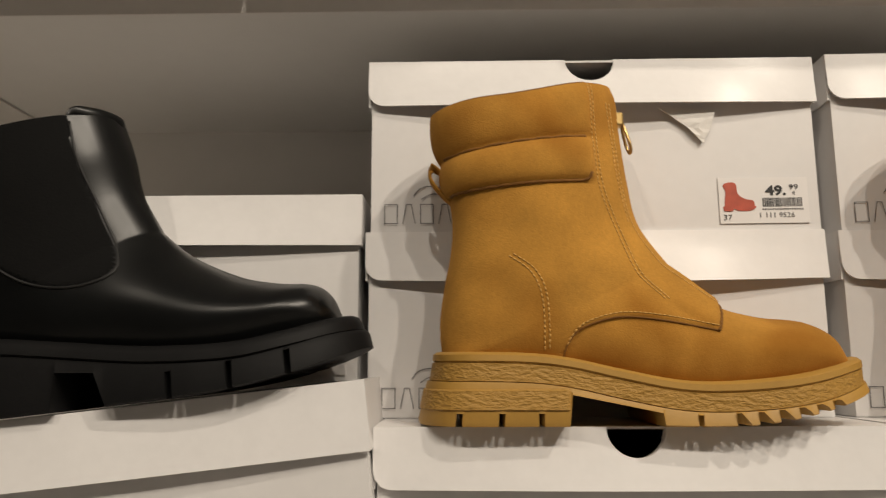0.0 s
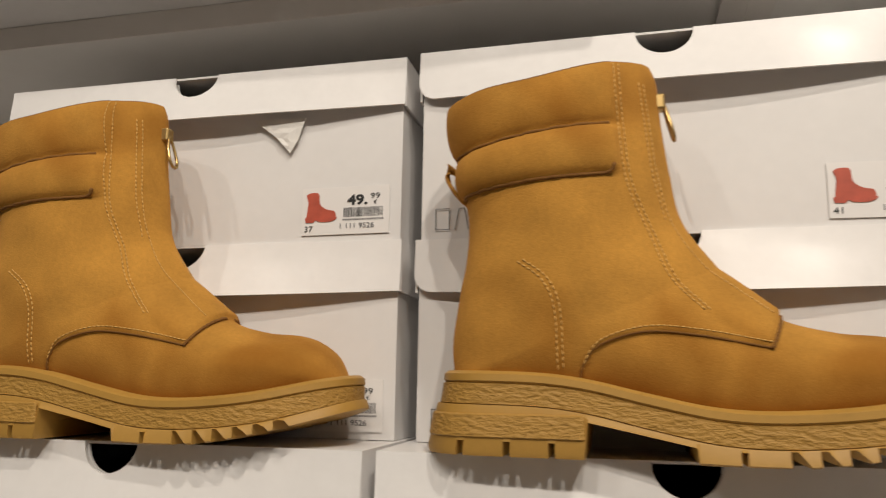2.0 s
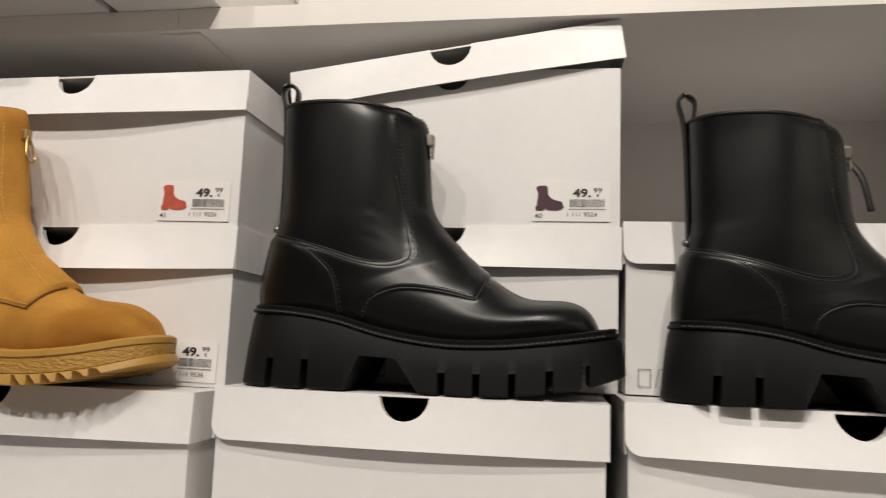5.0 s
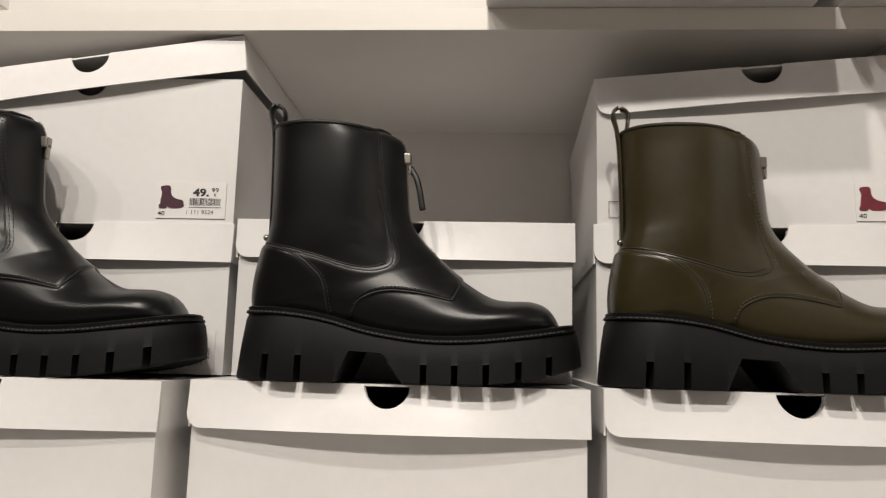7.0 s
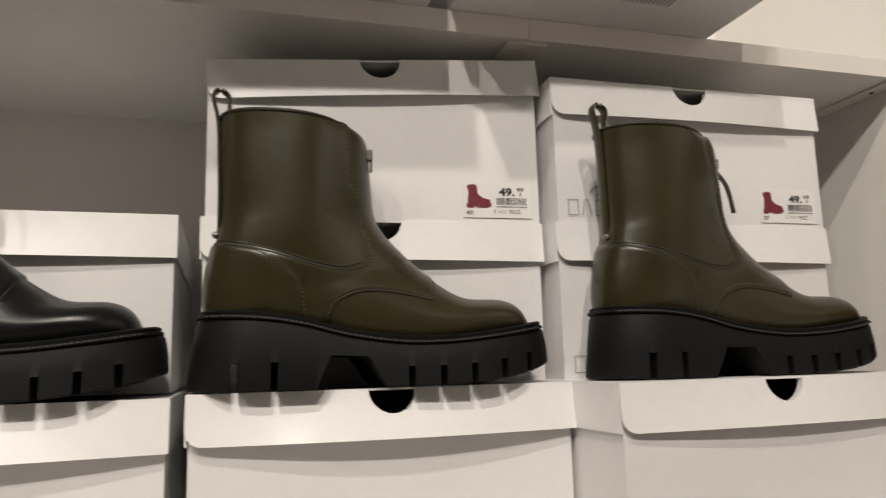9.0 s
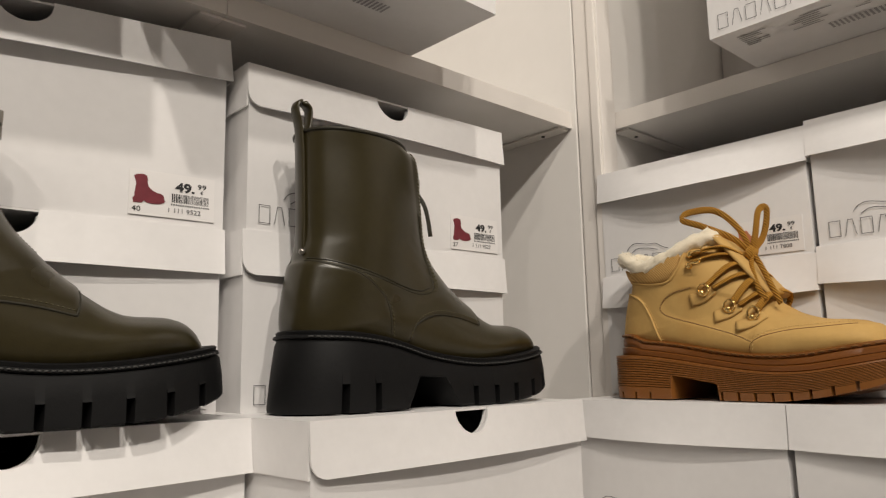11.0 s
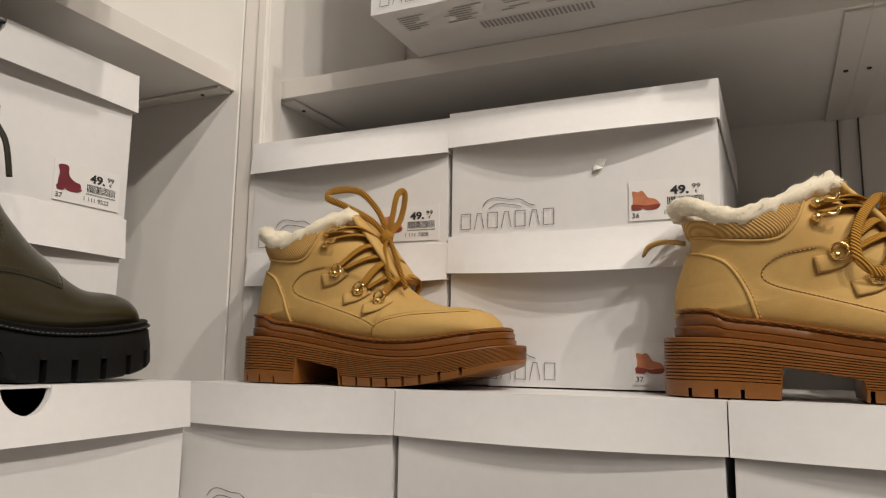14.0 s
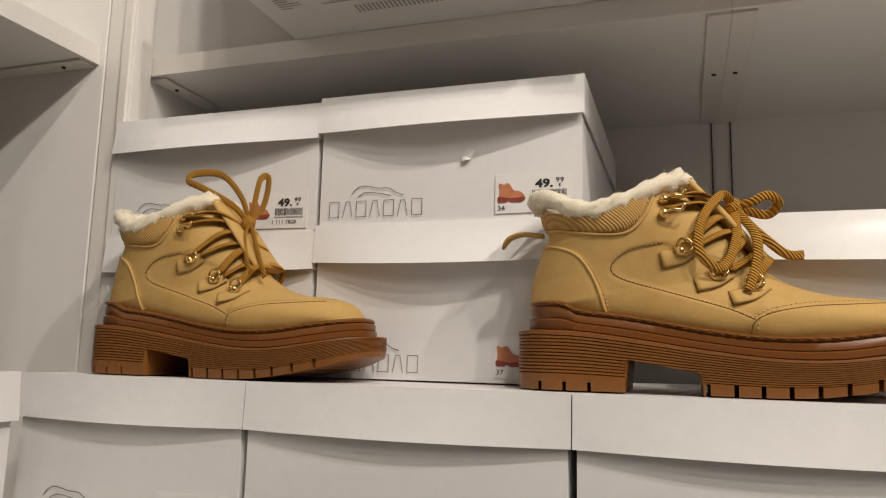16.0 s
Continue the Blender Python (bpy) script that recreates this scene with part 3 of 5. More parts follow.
def shelf_box(m, w, d=0.29, h=0.13):
    ob = shoe_box(m, w, d, h, words="white cardboard shoe box jutting over the upper shelf's edge", label=False, group="upper shelf boxes")
    part("small_print", UNDER_PRINT, None, ob, "rows of pale print on the underside", pose(0, 0, -0.0006))
    return ob


UP_Z = SHELF_Z + 0.0213
for x, w, y, yaw in ((-0.80, 0.31, 0.46, 0), (-0.475, 0.30, 0.457, 0), (-0.163, 0.305, 0.46, 0.4), (0.148, 0.295, 0.455, -0.4), (0.453, 0.106, 0.462, 0), (1.160, 0.294, 0.458, 0), (1.478, 0.278, 0.450, 0.8)):
    shelf_box(on_north(x, y, UP_Z, yaw), w)
for y, x, w in ((0.348, 1.944, 0.330), (-0.008, 1.942, 0.300), (-0.325, 1.945, 0.308)):
    shelf_box(on_east(x, y, SHELF2_Z + 0.0213), w)
for k, x in ((1, 1.952), (2, 1.946), (3, 1.950)):
    shelf_box(on_east(x, 0.346, SHELF2_Z + 0.0213 + 0.1312 * k), 0.326)


def scrap(m, outline, words, cat, size):
    """A crumpled scrap of paper, a thin bent sheet hanging flat on a front."""
    bm = slab(outline, -0.0012, -0.0006)
    bmesh.ops.triangulate(bm, faces=bm.faces[:])
    bmesh.ops.subdivide_edges(bm, edges=bm.edges[:], cuts=3, use_grid_fill=True)
    for v in bm.verts:
        v.co.y -= abs(0.005 * noise.noise(Vector((v.co.x * 90, 0, v.co.z * 90)))) * (size - min(size, max(0.0, v.co.z))) / size
    ob = part("paper_scrap", bm, M["paper"])
    ob.matrix_basis = m
    return tagged(ob, words, cat)


scrap(on_north(0.154, 0.5305, 1.563), [(0.0, 0.027), (0.02, 0.012), (0.031, 0.0), (0.037, 0.010), (0.042, 0.026)], "crumpled tissue paper corner hanging from a box lid", "tissue paper", 0.027)
scrap(on_east(2.0110, 0.156, 1.556), [(0.0, 0.0), (0.009, 0.002), (0.012, 0.010), (0.005, 0.011), (0.001, 0.007)], "small torn white paper scrap on a box front", "paper scrap", 0.011)


# ---- footwear: built along +x from heel to toe, seen from -y, standing on z = 0 ----
def signed(px, pz, poly):
    """Signed distance to a closed outline in the side view, positive inside."""
    poly = np.array(poly, float)
    d = np.full(px.shape, 9.0)
    inside = np.zeros(px.shape, bool)
    for a, b in zip(poly, np.roll(poly, -1, axis=0)):
        e = b - a
        t = np.clip(((px - a[0]) * e[0] + (pz - a[1]) * e[1]) / (e @ e + 1e-12), 0, 1)
        d = np.minimum(d, np.hypot(px - a[0] - t * e[0], pz - a[1] - t * e[1]))
        hit = (a[1] > pz) != (b[1] > pz)
        with np.errstate(divide="ignore", invalid="ignore"):
            xc = a[0] + (pz - a[1]) / (b[1] - a[1]) * e[0]
        inside ^= hit & (px < xc)
    return np.where(inside, d, -d)


def step(v, width):
    u = np.clip(v / width * 0.5 + 0.5, 0, 1)
    return u * u * (3 - 2 * u)


def upper_grid(back, front, split, sole_top, widths, n1=84, n2=84, around=120, sink=0.006, ridge=0.86):
    """Rings that fan from the shaft's rim round the heel to the toe. Each ring spans a point of the back or
    sole line and one of the front line; widths gives half widths along the rings (0 rim, 1 heel, 2 toe)."""
    P = np.vstack([smooth_line(back, n1), smooth_line([(x, z - sink) for x, z in sole_top], n2 + 1)[1:]])
    Q = np.vstack([smooth_line(front[:split + 1], n1), smooth_line(front[split:], n2 + 1)[1:]])
    s = np.concatenate([np.linspace(0, 1, n1), np.linspace(1, 2, n2 + 1)[1:]])
    w = np.interp(s, [a for a, _ in widths], [b for _, b in widths])
    k = np.ones(9) / 9
    w = np.convolve(np.pad(w, 4, mode="edge"), k, "valid")
    toe = np.clip((s - 1.62) / 0.38, 0, 1)
    w = w * np.sqrt(np.clip(1 - toe ** 2.6, 0.0, 1))
    th = np.linspace(0, 2 * math.pi, around, endpoint=False)
    foot = np.clip((s - 0.75) / 0.5, 0, 1)
    c, sn = np.cos(th), np.sin(th)
    G = np.zeros((len(s), around, 3))
    for i in range(len(s)):
        mid, half = (P[i] + Q[i]) / 2, (Q[i] - P[i]) / 2
        ex = np.where(c < 0, 0.86 - 0.5 * foot[i], ridge + (0.96 - ridge) * foot[i])
        y = w[i] * np.sign(sn) * np.abs(sn) ** ex
        G[i, :, 0], G[i, :, 2], G[i, :, 1] = mid[0] + c * half[0], mid[1] + c * half[1], y
    return G, Q


def grid_normals(G):
    a = np.gradient(G, axis=0)
    b = (np.roll(G, -1, axis=1) - np.roll(G, 1, axis=1)) / 2
    n = np.cross(a, b)
    n /= np.linalg.norm(n, axis=2)[:, :, None] + 1e-12
    mid = G.mean(axis=1, keepdims=True)
    flip = np.sign(np.sum(n * (G - mid)))
    return n * flip


def grid_mesh(name, G, close_last=True):
    r, c = G.shape[:2]
    faces = [(i * c + j, i * c + (j + 1) % c, (i + 1) * c + (j + 1) % c, (i + 1) * c + j) for i in range(r - 1) for j in range(c)]
    if close_last:
        faces.append(tuple((r - 1) * c + j for j in range(c))[::-1])
    me = mesh_of(name, G.reshape(-1, 3), faces, smooth=True)
    bm = bmesh.new()
    bm.from_mesh(me)
    bmesh.ops.recalc_face_normals(bm, faces=bm.faces[:])
    bm.to_mesh(me)
    bm.free()
    return me


class Side:
    """Finds the surface of an upper along y, for seams, stitches and trims."""

    def __init__(self, me):
        from_bm = bmesh.new()
        from_bm.from_mesh(me)
        self.tree = BVHTree.FromBMesh(from_bm)
        from_bm.free()

    def at(self, x, z, lift=0.0, near=True):
        s = -1 if near else 1
        hit = self.tree.ray_cast(Vector((x, s * 0.3, z)), Vector((0, -s, 0)))
        if hit[0] is None:
            return None
        n = hit[1] if hit[1].y * s > 0 else -hit[1]
        return hit[0] + n * lift, n

    def line(self, pts, n=60, lift=0.0, near=True):
        out = [self.at(x, z, lift, near) for x, z in smooth_line(pts, n)]
        return [o for o in out if o]


def seam(name, side, pts, radius, mat, parent, lift=0.0, n=60):
    for near in (True, False):
        p = [q for q, _ in side.line(pts, n, lift, near)]
        if len(p) > 3:
            part(name, tube_mesh(name, p, radius, 6), mat, parent)


def stitches(side, rows, mat, parent, pitch=0.0034, length=0.0028, radius=0.00056, lift=0.0003):
    """Separate short threads along side-view lines, joined as too small to pick apart."""
    lists = []
    for pts in rows:
        dense = smooth_line(pts, 200)
        total = np.sum(np.linalg.norm(np.diff(dense, axis=0), axis=1))
        k = max(3, int(total / pitch))
        c = smooth_line(pts, k)
        for near in (True, False):
            for i in range(k - 1):
                d = (c[i + 1] - c[i]) / (np.linalg.norm(c[i + 1] - c[i]) + 1e-9) * length / 2
                m = (c[i] + c[i + 1]) / 2
                ends = [side.at(*(m + d * u), lift, near) for u in (-1, 0, 1)]
                if all(ends):
                    lists.append(tube([e[0] for e in ends], [radius * 0.5, radius, radius * 0.5], 5))
    if lists:
        ob = part("stitching", mesh_of("stitching", *join_lists(lists), smooth=True), mat, parent)
        ob["kind"] = "stuff"


def sole_layer(x0, x1, plan, heel_r, toe_r, low, high, profile, cuts=(), gap=None, kick=0.0, power=2.3):
    """One layer of a sole: upright walls between low(x) and high(x) round a foot-shaped plan.
    profile: (height share, outward offset); cuts: (x, width, depth) tread slots; gap: (x0, x1, z0, z1, slope) arch."""
    marks = list(x0 + (x1 - x0) * (0.5 - 0.5 * np.cos(np.linspace(0, math.pi, 90))))
    for cx, cw, cd, *saw in cuts:
        for e in (cx - cw / 2, cx + cw / 2):
            marks += [e - 2e-5, e + 2e-5]
        if saw:
            marks += [cx - cw * 0.2]
    if gap:
        marks += [gap[0] - 2e-5, gap[0] + gap[4], gap[1] - gap[5], gap[1] + 2e-5]
    marks = sorted(m for m in marks if x0 <= m <= x1)
    xs = np.array(marks)

    def half(x):
        w = np.interp(x, [a for a, _ in plan], [b for _, b in plan])
        if x < x0 + heel_r:
            w *= max(0.0, 1 - ((x0 + heel_r - x) / heel_r) ** power) ** (1 / power)
        if x > x1 - toe_r:
            w *= max(0.0, 1 - ((x - x1 + toe_r) / toe_r) ** power) ** (1 / power)
        return w
    w = np.array([half(x) for x in xs])
    sm = np.gradient(w, xs + np.arange(len(xs)) * 1e-9)
    nx, ny = -sm, np.ones(len(xs))
    ln = np.hypot(nx, ny)
    nx, ny = nx / ln, ny / ln
    nx[0], ny[0], nx[-1], ny[-1] = -1, 0, 1, 0
    verts, faces = [], []
    m = len(profile)
    for i, x in enumerate(xs):
        lo, hi = low(x), high(x)
        root = lo
        if gap and gap[0] < x < gap[1]:
            a = min(1, (x - gap[0]) / gap[4]) if gap[4] > 0 else 1
            b = min(1, (gap[1] - x) / gap[5]) if gap[5] > 0 else 1
            lo = max(lo, min(np.interp(x, (gap[0], gap[1]), (gap[2], gap[3])), lo + (gap[2] - lo) * min(a, b)))
        for cx, cw, cd, *saw in cuts:
            if abs(x - cx) < cw / 2:
                u = (x - cx) / cw + 0.5
                lo += cd if not saw else cd * min(1.0, (1 - u) / 0.7)
        lo = min(lo, hi - 0.0005)
        for sgn in (-1, 1):
            for v, off in profile:
                # shares are counted from the uncut underside, so that grooves run straight past the slots
                z = max(lo, root + (hi - root) * v)
                verts.append((x + nx[i] * off - kick * min(1.0, max(0.0, (0.06 - x) / 0.05)) * max(0.0, 1 - z / 0.042), sgn * (w[i] + ny[i] * off), z))
    st = 2 * m
    for i in range(len(xs) - 1):
        a, b = i * st, (i + 1) * st
        for j in range(m - 1):
            faces += [(a + j, b + j, b + j + 1, a + j + 1), (a + m + j, a + m + j + 1, b + m + j + 1, b + m + j)]
        faces += [(a, a + m, b + m, b), (a + m - 1, b + m - 1, b + 2 * m - 1, a + 2 * m - 1)]
    for a in (0, (len(xs) - 1) * st):
        for j in range(m - 1):
            faces.append((a + j, a + j + 1, a + m + j + 1, a + m + j))
    me = mesh_of("sole", verts, faces)
    bm = bmesh.new()
    bm.from_mesh(me)
    bmesh.ops.remove_doubles(bm, verts=bm.verts[:], dist=1e-6)
    bmesh.ops.recalc_face_normals(bm, faces=bm.faces[:])
    bm.to_mesh(me)
    bm.free()
    return me


def curve_of(pts):
    dense = smooth_line(pts, 160)
    return lambda x: float(np.interp(x, dense[:, 0], dense[:, 1]))


def shade_by_angle(me, angle=35):
    me.polygons.foreach_set("use_smooth", [True] * len(me.polygons))
    me.set_sharp_from_angle(angle=radians(angle))
    return me


def zipper(parent, Q, i0, i1, teeth_mat, tape_mat, y=0.0, out=0.0012):
    """Zip tape and teeth down the front line."""
    q = Q[i0:i1]
    d = np.gradient(q, axis=0)
    n = np.stack([d[:, 1], -d[:, 0]], axis=1)
    n /= np.linalg.norm(n, axis=1)[:, None]
    if n[0, 0] < 0:
        n = -n
    p = [(a[0] + b[0] * out * 0.4, y, a[1] + b[1] * out * 0.4) for a, b in zip(q, n)]
    part("zip_tape", tube_mesh("zip_tape", p, 0.0045, 8, 0.28, (n[0, 0], 0, n[0, 1])), tape_mat, parent)
    s = np.concatenate([[0], np.cumsum(np.linalg.norm(np.diff(q, axis=0), axis=1))])
    lists = []
    for u in np.arange(0.002, s[-1], 0.0024):
        x, z = np.interp(u, s, q[:, 0]), np.interp(u, s, q[:, 1])
        k = int(np.interp(u, s, np.arange(len(s))))
        x, z = x + n[k, 0] * out, z + n[k, 1] * out
        lists.append(tube([(x - n[k, 0] * 0.001, y, z - n[k, 1] * 0.001), (x + n[k, 0] * 0.0022, y, z + n[k, 1] * 0.0022)], 0.0009, 5, 1.0, (0, 1, 0)))
    ob = part("zip_teeth", mesh_of("zip_teeth", *join_lists(lists)), teeth_mat, parent)
    ob["kind"] = "stuff"


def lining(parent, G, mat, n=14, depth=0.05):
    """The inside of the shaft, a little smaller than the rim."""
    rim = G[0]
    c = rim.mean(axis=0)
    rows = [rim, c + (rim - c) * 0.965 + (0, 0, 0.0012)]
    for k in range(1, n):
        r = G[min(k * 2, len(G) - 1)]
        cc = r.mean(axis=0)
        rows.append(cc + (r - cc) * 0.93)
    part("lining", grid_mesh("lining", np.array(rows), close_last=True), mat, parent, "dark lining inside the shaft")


# tan ankle boot with a padded collar
TAN = dict(
    back=[(-0.0018, 0.209), (0.0005, 0.1915), (0.0048, 0.1765), (0.0088, 0.1550), (0.0120, 0.1255), (0.0062, 0.0890), (0.0030, 0.062), (0.005, 0.038)],
    front=[(0.1172, 0.2295), (0.1207, 0.2175), (0.1232, 0.1880), (0.1264, 0.1600), (0.1332, 0.1305), (0.1525, 0.1025), (0.1795, 0.0808), (0.1905, 0.0738), (0.214, 0.0680), (0.240, 0.0650), (0.2560, 0.0565), (0.2635, 0.0440), (0.268, 0.034)],
    top=[(-0.004, 0.0458), (0.05, 0.0450), (0.080, 0.0418), (0.113, 0.0345), (0.147, 0.0280), (0.180, 0.0272), (0.222, 0.0312), (0.260, 0.0392), (0.28, 0.043)],
)


def tan_boot(m, words):
    ob = empty("ankle_boot", m, words, "boot", "tan boots")
    G, Q = upper_grid(TAN["back"], TAN["front"], 5, [(0.005, 0.0445)] + TAN["top"][1:-2] + [(0.25, 0.0370), (0.268, 0.0405)],
                      [(0, 0.033), (0.35, 0.036), (0.7, 0.038), (1, 0.037), (1.3, 0.038), (1.62, 0.0415), (2, 0.0405)], ridge=1.36)
    # the rim hangs a little at the sides
    hang = np.clip(1 - np.arange(len(G)) / 14, 0, 1)[:, None]
    G[:, :, 2] -= 0.0055 * hang * np.exp(-((G[:, :, 0] - 0.058) / 0.036) ** 2)
    N = grid_normals(G)
    x, z = G[:, :, 0], G[:, :, 2]
    # padded collar: two rolls that end at the front facing
    rim = np.interp(x, (0.0, 0.125), (0.209, 0.2297))
    l1 = np.interp(x, (0.0, 0.1), (0.1748, 0.1866))
    l2 = np.interp(x, (0.0, 0.1), (0.1495, 0.1565))
    fade = step(0.0985 - x, 0.005)
    d = np.zeros_like(x)
    for lo, hi in ((l1, rim + 0.002), (l2, l1)):
        u = np.clip((z - lo) / (hi - lo) * 2 - 1, -1, 1)
        d += 0.0070 * fade * (0.2 + 0.8 * step(x - 0.004, 0.022)) * np.sqrt(np.clip(1 - u ** 2, 0, 1)) * ((z > lo) & (z <= hi))
    # overlays: quarters over the vamp, facing over the quarters
    vamp = [(0.0765, 0.040), (0.0800, 0.0505), (0.0890, 0.0602), (0.1119, 0.0668), (0.1399, 0.0648), (0.1741, 0.0585)]
    quarter = smooth_line(vamp, 30).tolist() + [(0.1855, 0.0840), (0.209, 0.1186), (0.157, 0.256), (-0.053, 0.256), (-0.05, 0.02), (0.0745, 0.02)]
    d += 0.0026 * step(signed(x, z, quarter), 0.0016)
    edge = [(0.0985, 0.240), (0.0992, 0.2180), (0.1010, 0.1850), (0.1047, 0.1521), (0.1161, 0.1221), (0.1264, 0.0972), (0.1430, 0.0785), (0.1735, 0.0588)]
    facing = smooth_line(edge, 30).tolist() + [(0.1855, 0.0840), (0.219, 0.1186), (0.167, 0.256)]
    d += 0.0011 * step(signed(x, z, facing), 0.0016)
    # soft creases of the nubuck
    for i in range(G.shape[0]):
        for j in range(0, G.shape[1]):
            p = G[i, j]
            d[i, j] += 0.0007 * noise.noise(Vector(p) * 38)
    G = G + N * d[:, :, None]
    upper = part("upper", grid_mesh("upper", G), M["suede"], ob, "tan nubuck upper with a padded collar")
    side = Side(upper.data)
    seam("vamp_seam", side, vamp, 0.0008, M["suede_seam"], upper, -0.0002)
    seam("flap_edge", side, [(0.1741, 0.0585), (0.1790, 0.0680), (0.1838, 0.0772)], 0.0011, M["suede_seam"], upper, 0.0003)
    # seam lines under the collar rolls, thick and dark to carry the crease's shade
    seam("collar_crease_seam", side, [(0.0038, 0.1753), (0.0500, 0.1809), (0.0960, 0.1861)], 0.0011, M["suede_seam"], upper, 0.0)
    seam("collar_crease_seam", side, [(0.0084, 0.1500), (0.0500, 0.1530), (0.0920, 0.1558), (0.0985, 0.1610)], 0.0012, M["suede_seam"], upper, 0.0002)
    off = [(a + 0.0028, b) for a, b in edge]
    heel = [(0.0435, 0.1065), (0.0575, 0.0955), (0.0643, 0.0785), (0.0655, 0.046)]
    stitches(side, [edge[:-1], off[:-1], heel, [(a + 0.003, b + 0.001) for a, b in heel], [(a + 0.001, b + 0.003) for a, b in vamp],
                    [(0.1160, 0.2150), (0.1188, 0.1870), (0.1220, 0.1585), (0.1285, 0.1315), (0.1430, 0.1075), (0.1625, 0.0905), (0.1790, 0.0775)],
                    [(0.1133, 0.2150), (0.1161, 0.1870), (0.1193, 0.1585), (0.1256, 0.1310)]], M["suede_thread"], upper, 0.0030, 0.0026, 0.00048, 0.0002)
    zipper(ob, Q, 6, 84, M["old_gold"], M["suede_seam"])
    slider = part("zip_slider", box_bm(0.1205, 0.1290, -0.0042, 0.0042, 0.203, 0.213, 0.0014), M["old_gold"], ob, "old gold zip slider")
    part("zip_pull", tube_mesh("zip_pull", smooth_line([(0.1280, 0, 0.208), (0.1300, -0.0035, 0.199), (0.1328, -0.0045, 0.188), (0.1336, 0, 0.184), (0.1328, 0.0045, 0.188), (0.1300, 0.0035, 0.199), (0.1280, 0, 0.208)], 30), 0.0012, 6), M["old_gold"], slider, "old gold ring pull")
    part("pull_loop", tube_mesh("pull_loop", smooth_line([(0.018, 0, 0.148), (0.004, -0.002, 0.166), (-0.004, 0, 0.173), (-0.006, 0.001, 0.166), (0.002, 0, 0.154), (0.016, 0, 0.141)], 26), 0.0065, 8, 0.2, (1, 0, 0.6)),
         M["suede"], ob, "tan heel loop")
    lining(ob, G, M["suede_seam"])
    # sole: tread, textured band and rim
    top = curve_of(TAN["top"])
    base = curve_of([(-0.02, 0.0), (0.10, 0.0), (0.17, 0.0), (0.20, 0.002), (0.235, 0.009), (0.262, 0.0165), (0.285, 0.024)])
    plan = [(0.0, 0.038), (0.06, 0.039), (0.11, 0.040), (0.18, 0.0465), (0.21, 0.0475), (0.28, 0.045)]
    cuts = [(0.017, 0.0035, 0.008), (0.040, 0.0035, 0.008), (0.062, 0.0035, 0.008), (0.157, 0.003, 0.007)]
    cuts += [(a, 0.0085, 0.0085, 1) for a in (0.182, 0.195, 0.2075, 0.2195, 0.231, 0.242)]
    lower = lambda x: max(top(x) - 0.0185, base(x) + 0.006)
    out = sole_layer(-0.006, 0.277, plan, 0.034, 0.075, base, lower, [(0, 0.001), (0.1, 0.0022), (0.9, 0.0006), (1, 0.0)], cuts, (0.079, 0.136, 0.0195, 0.008, 0.002, 0.001), kick=0.006)
    sole = part("outsole", shade_by_angle(out), M["tan_rubber"], ob, "tan rubber outsole with a cut tread")
    blk = sole_layer(-0.0068, 0.0785, [(0, 0.0392), (0.08, 0.0408)], 0.034, 0.0006, lambda x: 0.0095, lambda x: 0.0225, [(0, 0.0008), (0.06, 0.0017), (0.94, 0.0012), (1, 0.0002)], kick=0.006)
    part("heel_band", shade_by_angle(blk), M["tan_relief"], sole, "rough textured heel band")
    band = sole_layer(-0.004, 0.2755, plan, 0.034, 0.075, lower, lambda x: top(x) - 0.0065, [(0, -0.0004), (0.05, 0.0006), (0.95, 0.0004), (1, -0.0008)], kick=0.006)
    part("midsole_band", shade_by_angle(band), M["tan_relief"], ob, "rough textured sole band")
    rim_l = sole_layer(-0.003, 0.2745, plan, 0.034, 0.075, lambda x: top(x) - 0.0068, top, [(0, 0.0), (0.2, 0.0016), (0.75, 0.0013), (1, -0.0012)])
    part("rim", shade_by_angle(rim_l, 50), M["tan_rubber"], ob)
    return ob


# zip boot on a thick lugged platform, black or olive
ZIP = dict(
    back=[(0.013, 0.21), (0.014, 0.1745), (0.0145, 0.1325), (0.012, 0.1165), (0.006, 0.0897), (0.004, 0.068), (0.006, 0.054)],
    front=[(0.112, 0.206), (0.1245, 0.1969), (0.128, 0.162), (0.131, 0.1352), (0.141, 0.1173), (0.161, 0.0977), (0.178, 0.0843), (0.206, 0.069), (0.238, 0.0665), (0.252, 0.06), (0.26, 0.047), (0.262, 0.04)],
    top=[(-0.004, 0.0585), (0.04, 0.0565), (0.072, 0.052), (0.108, 0.043), (0.15, 0.0375), (0.19, 0.038), (0.23, 0.0425), (0.262, 0.0475), (0.28, 0.05)],
)


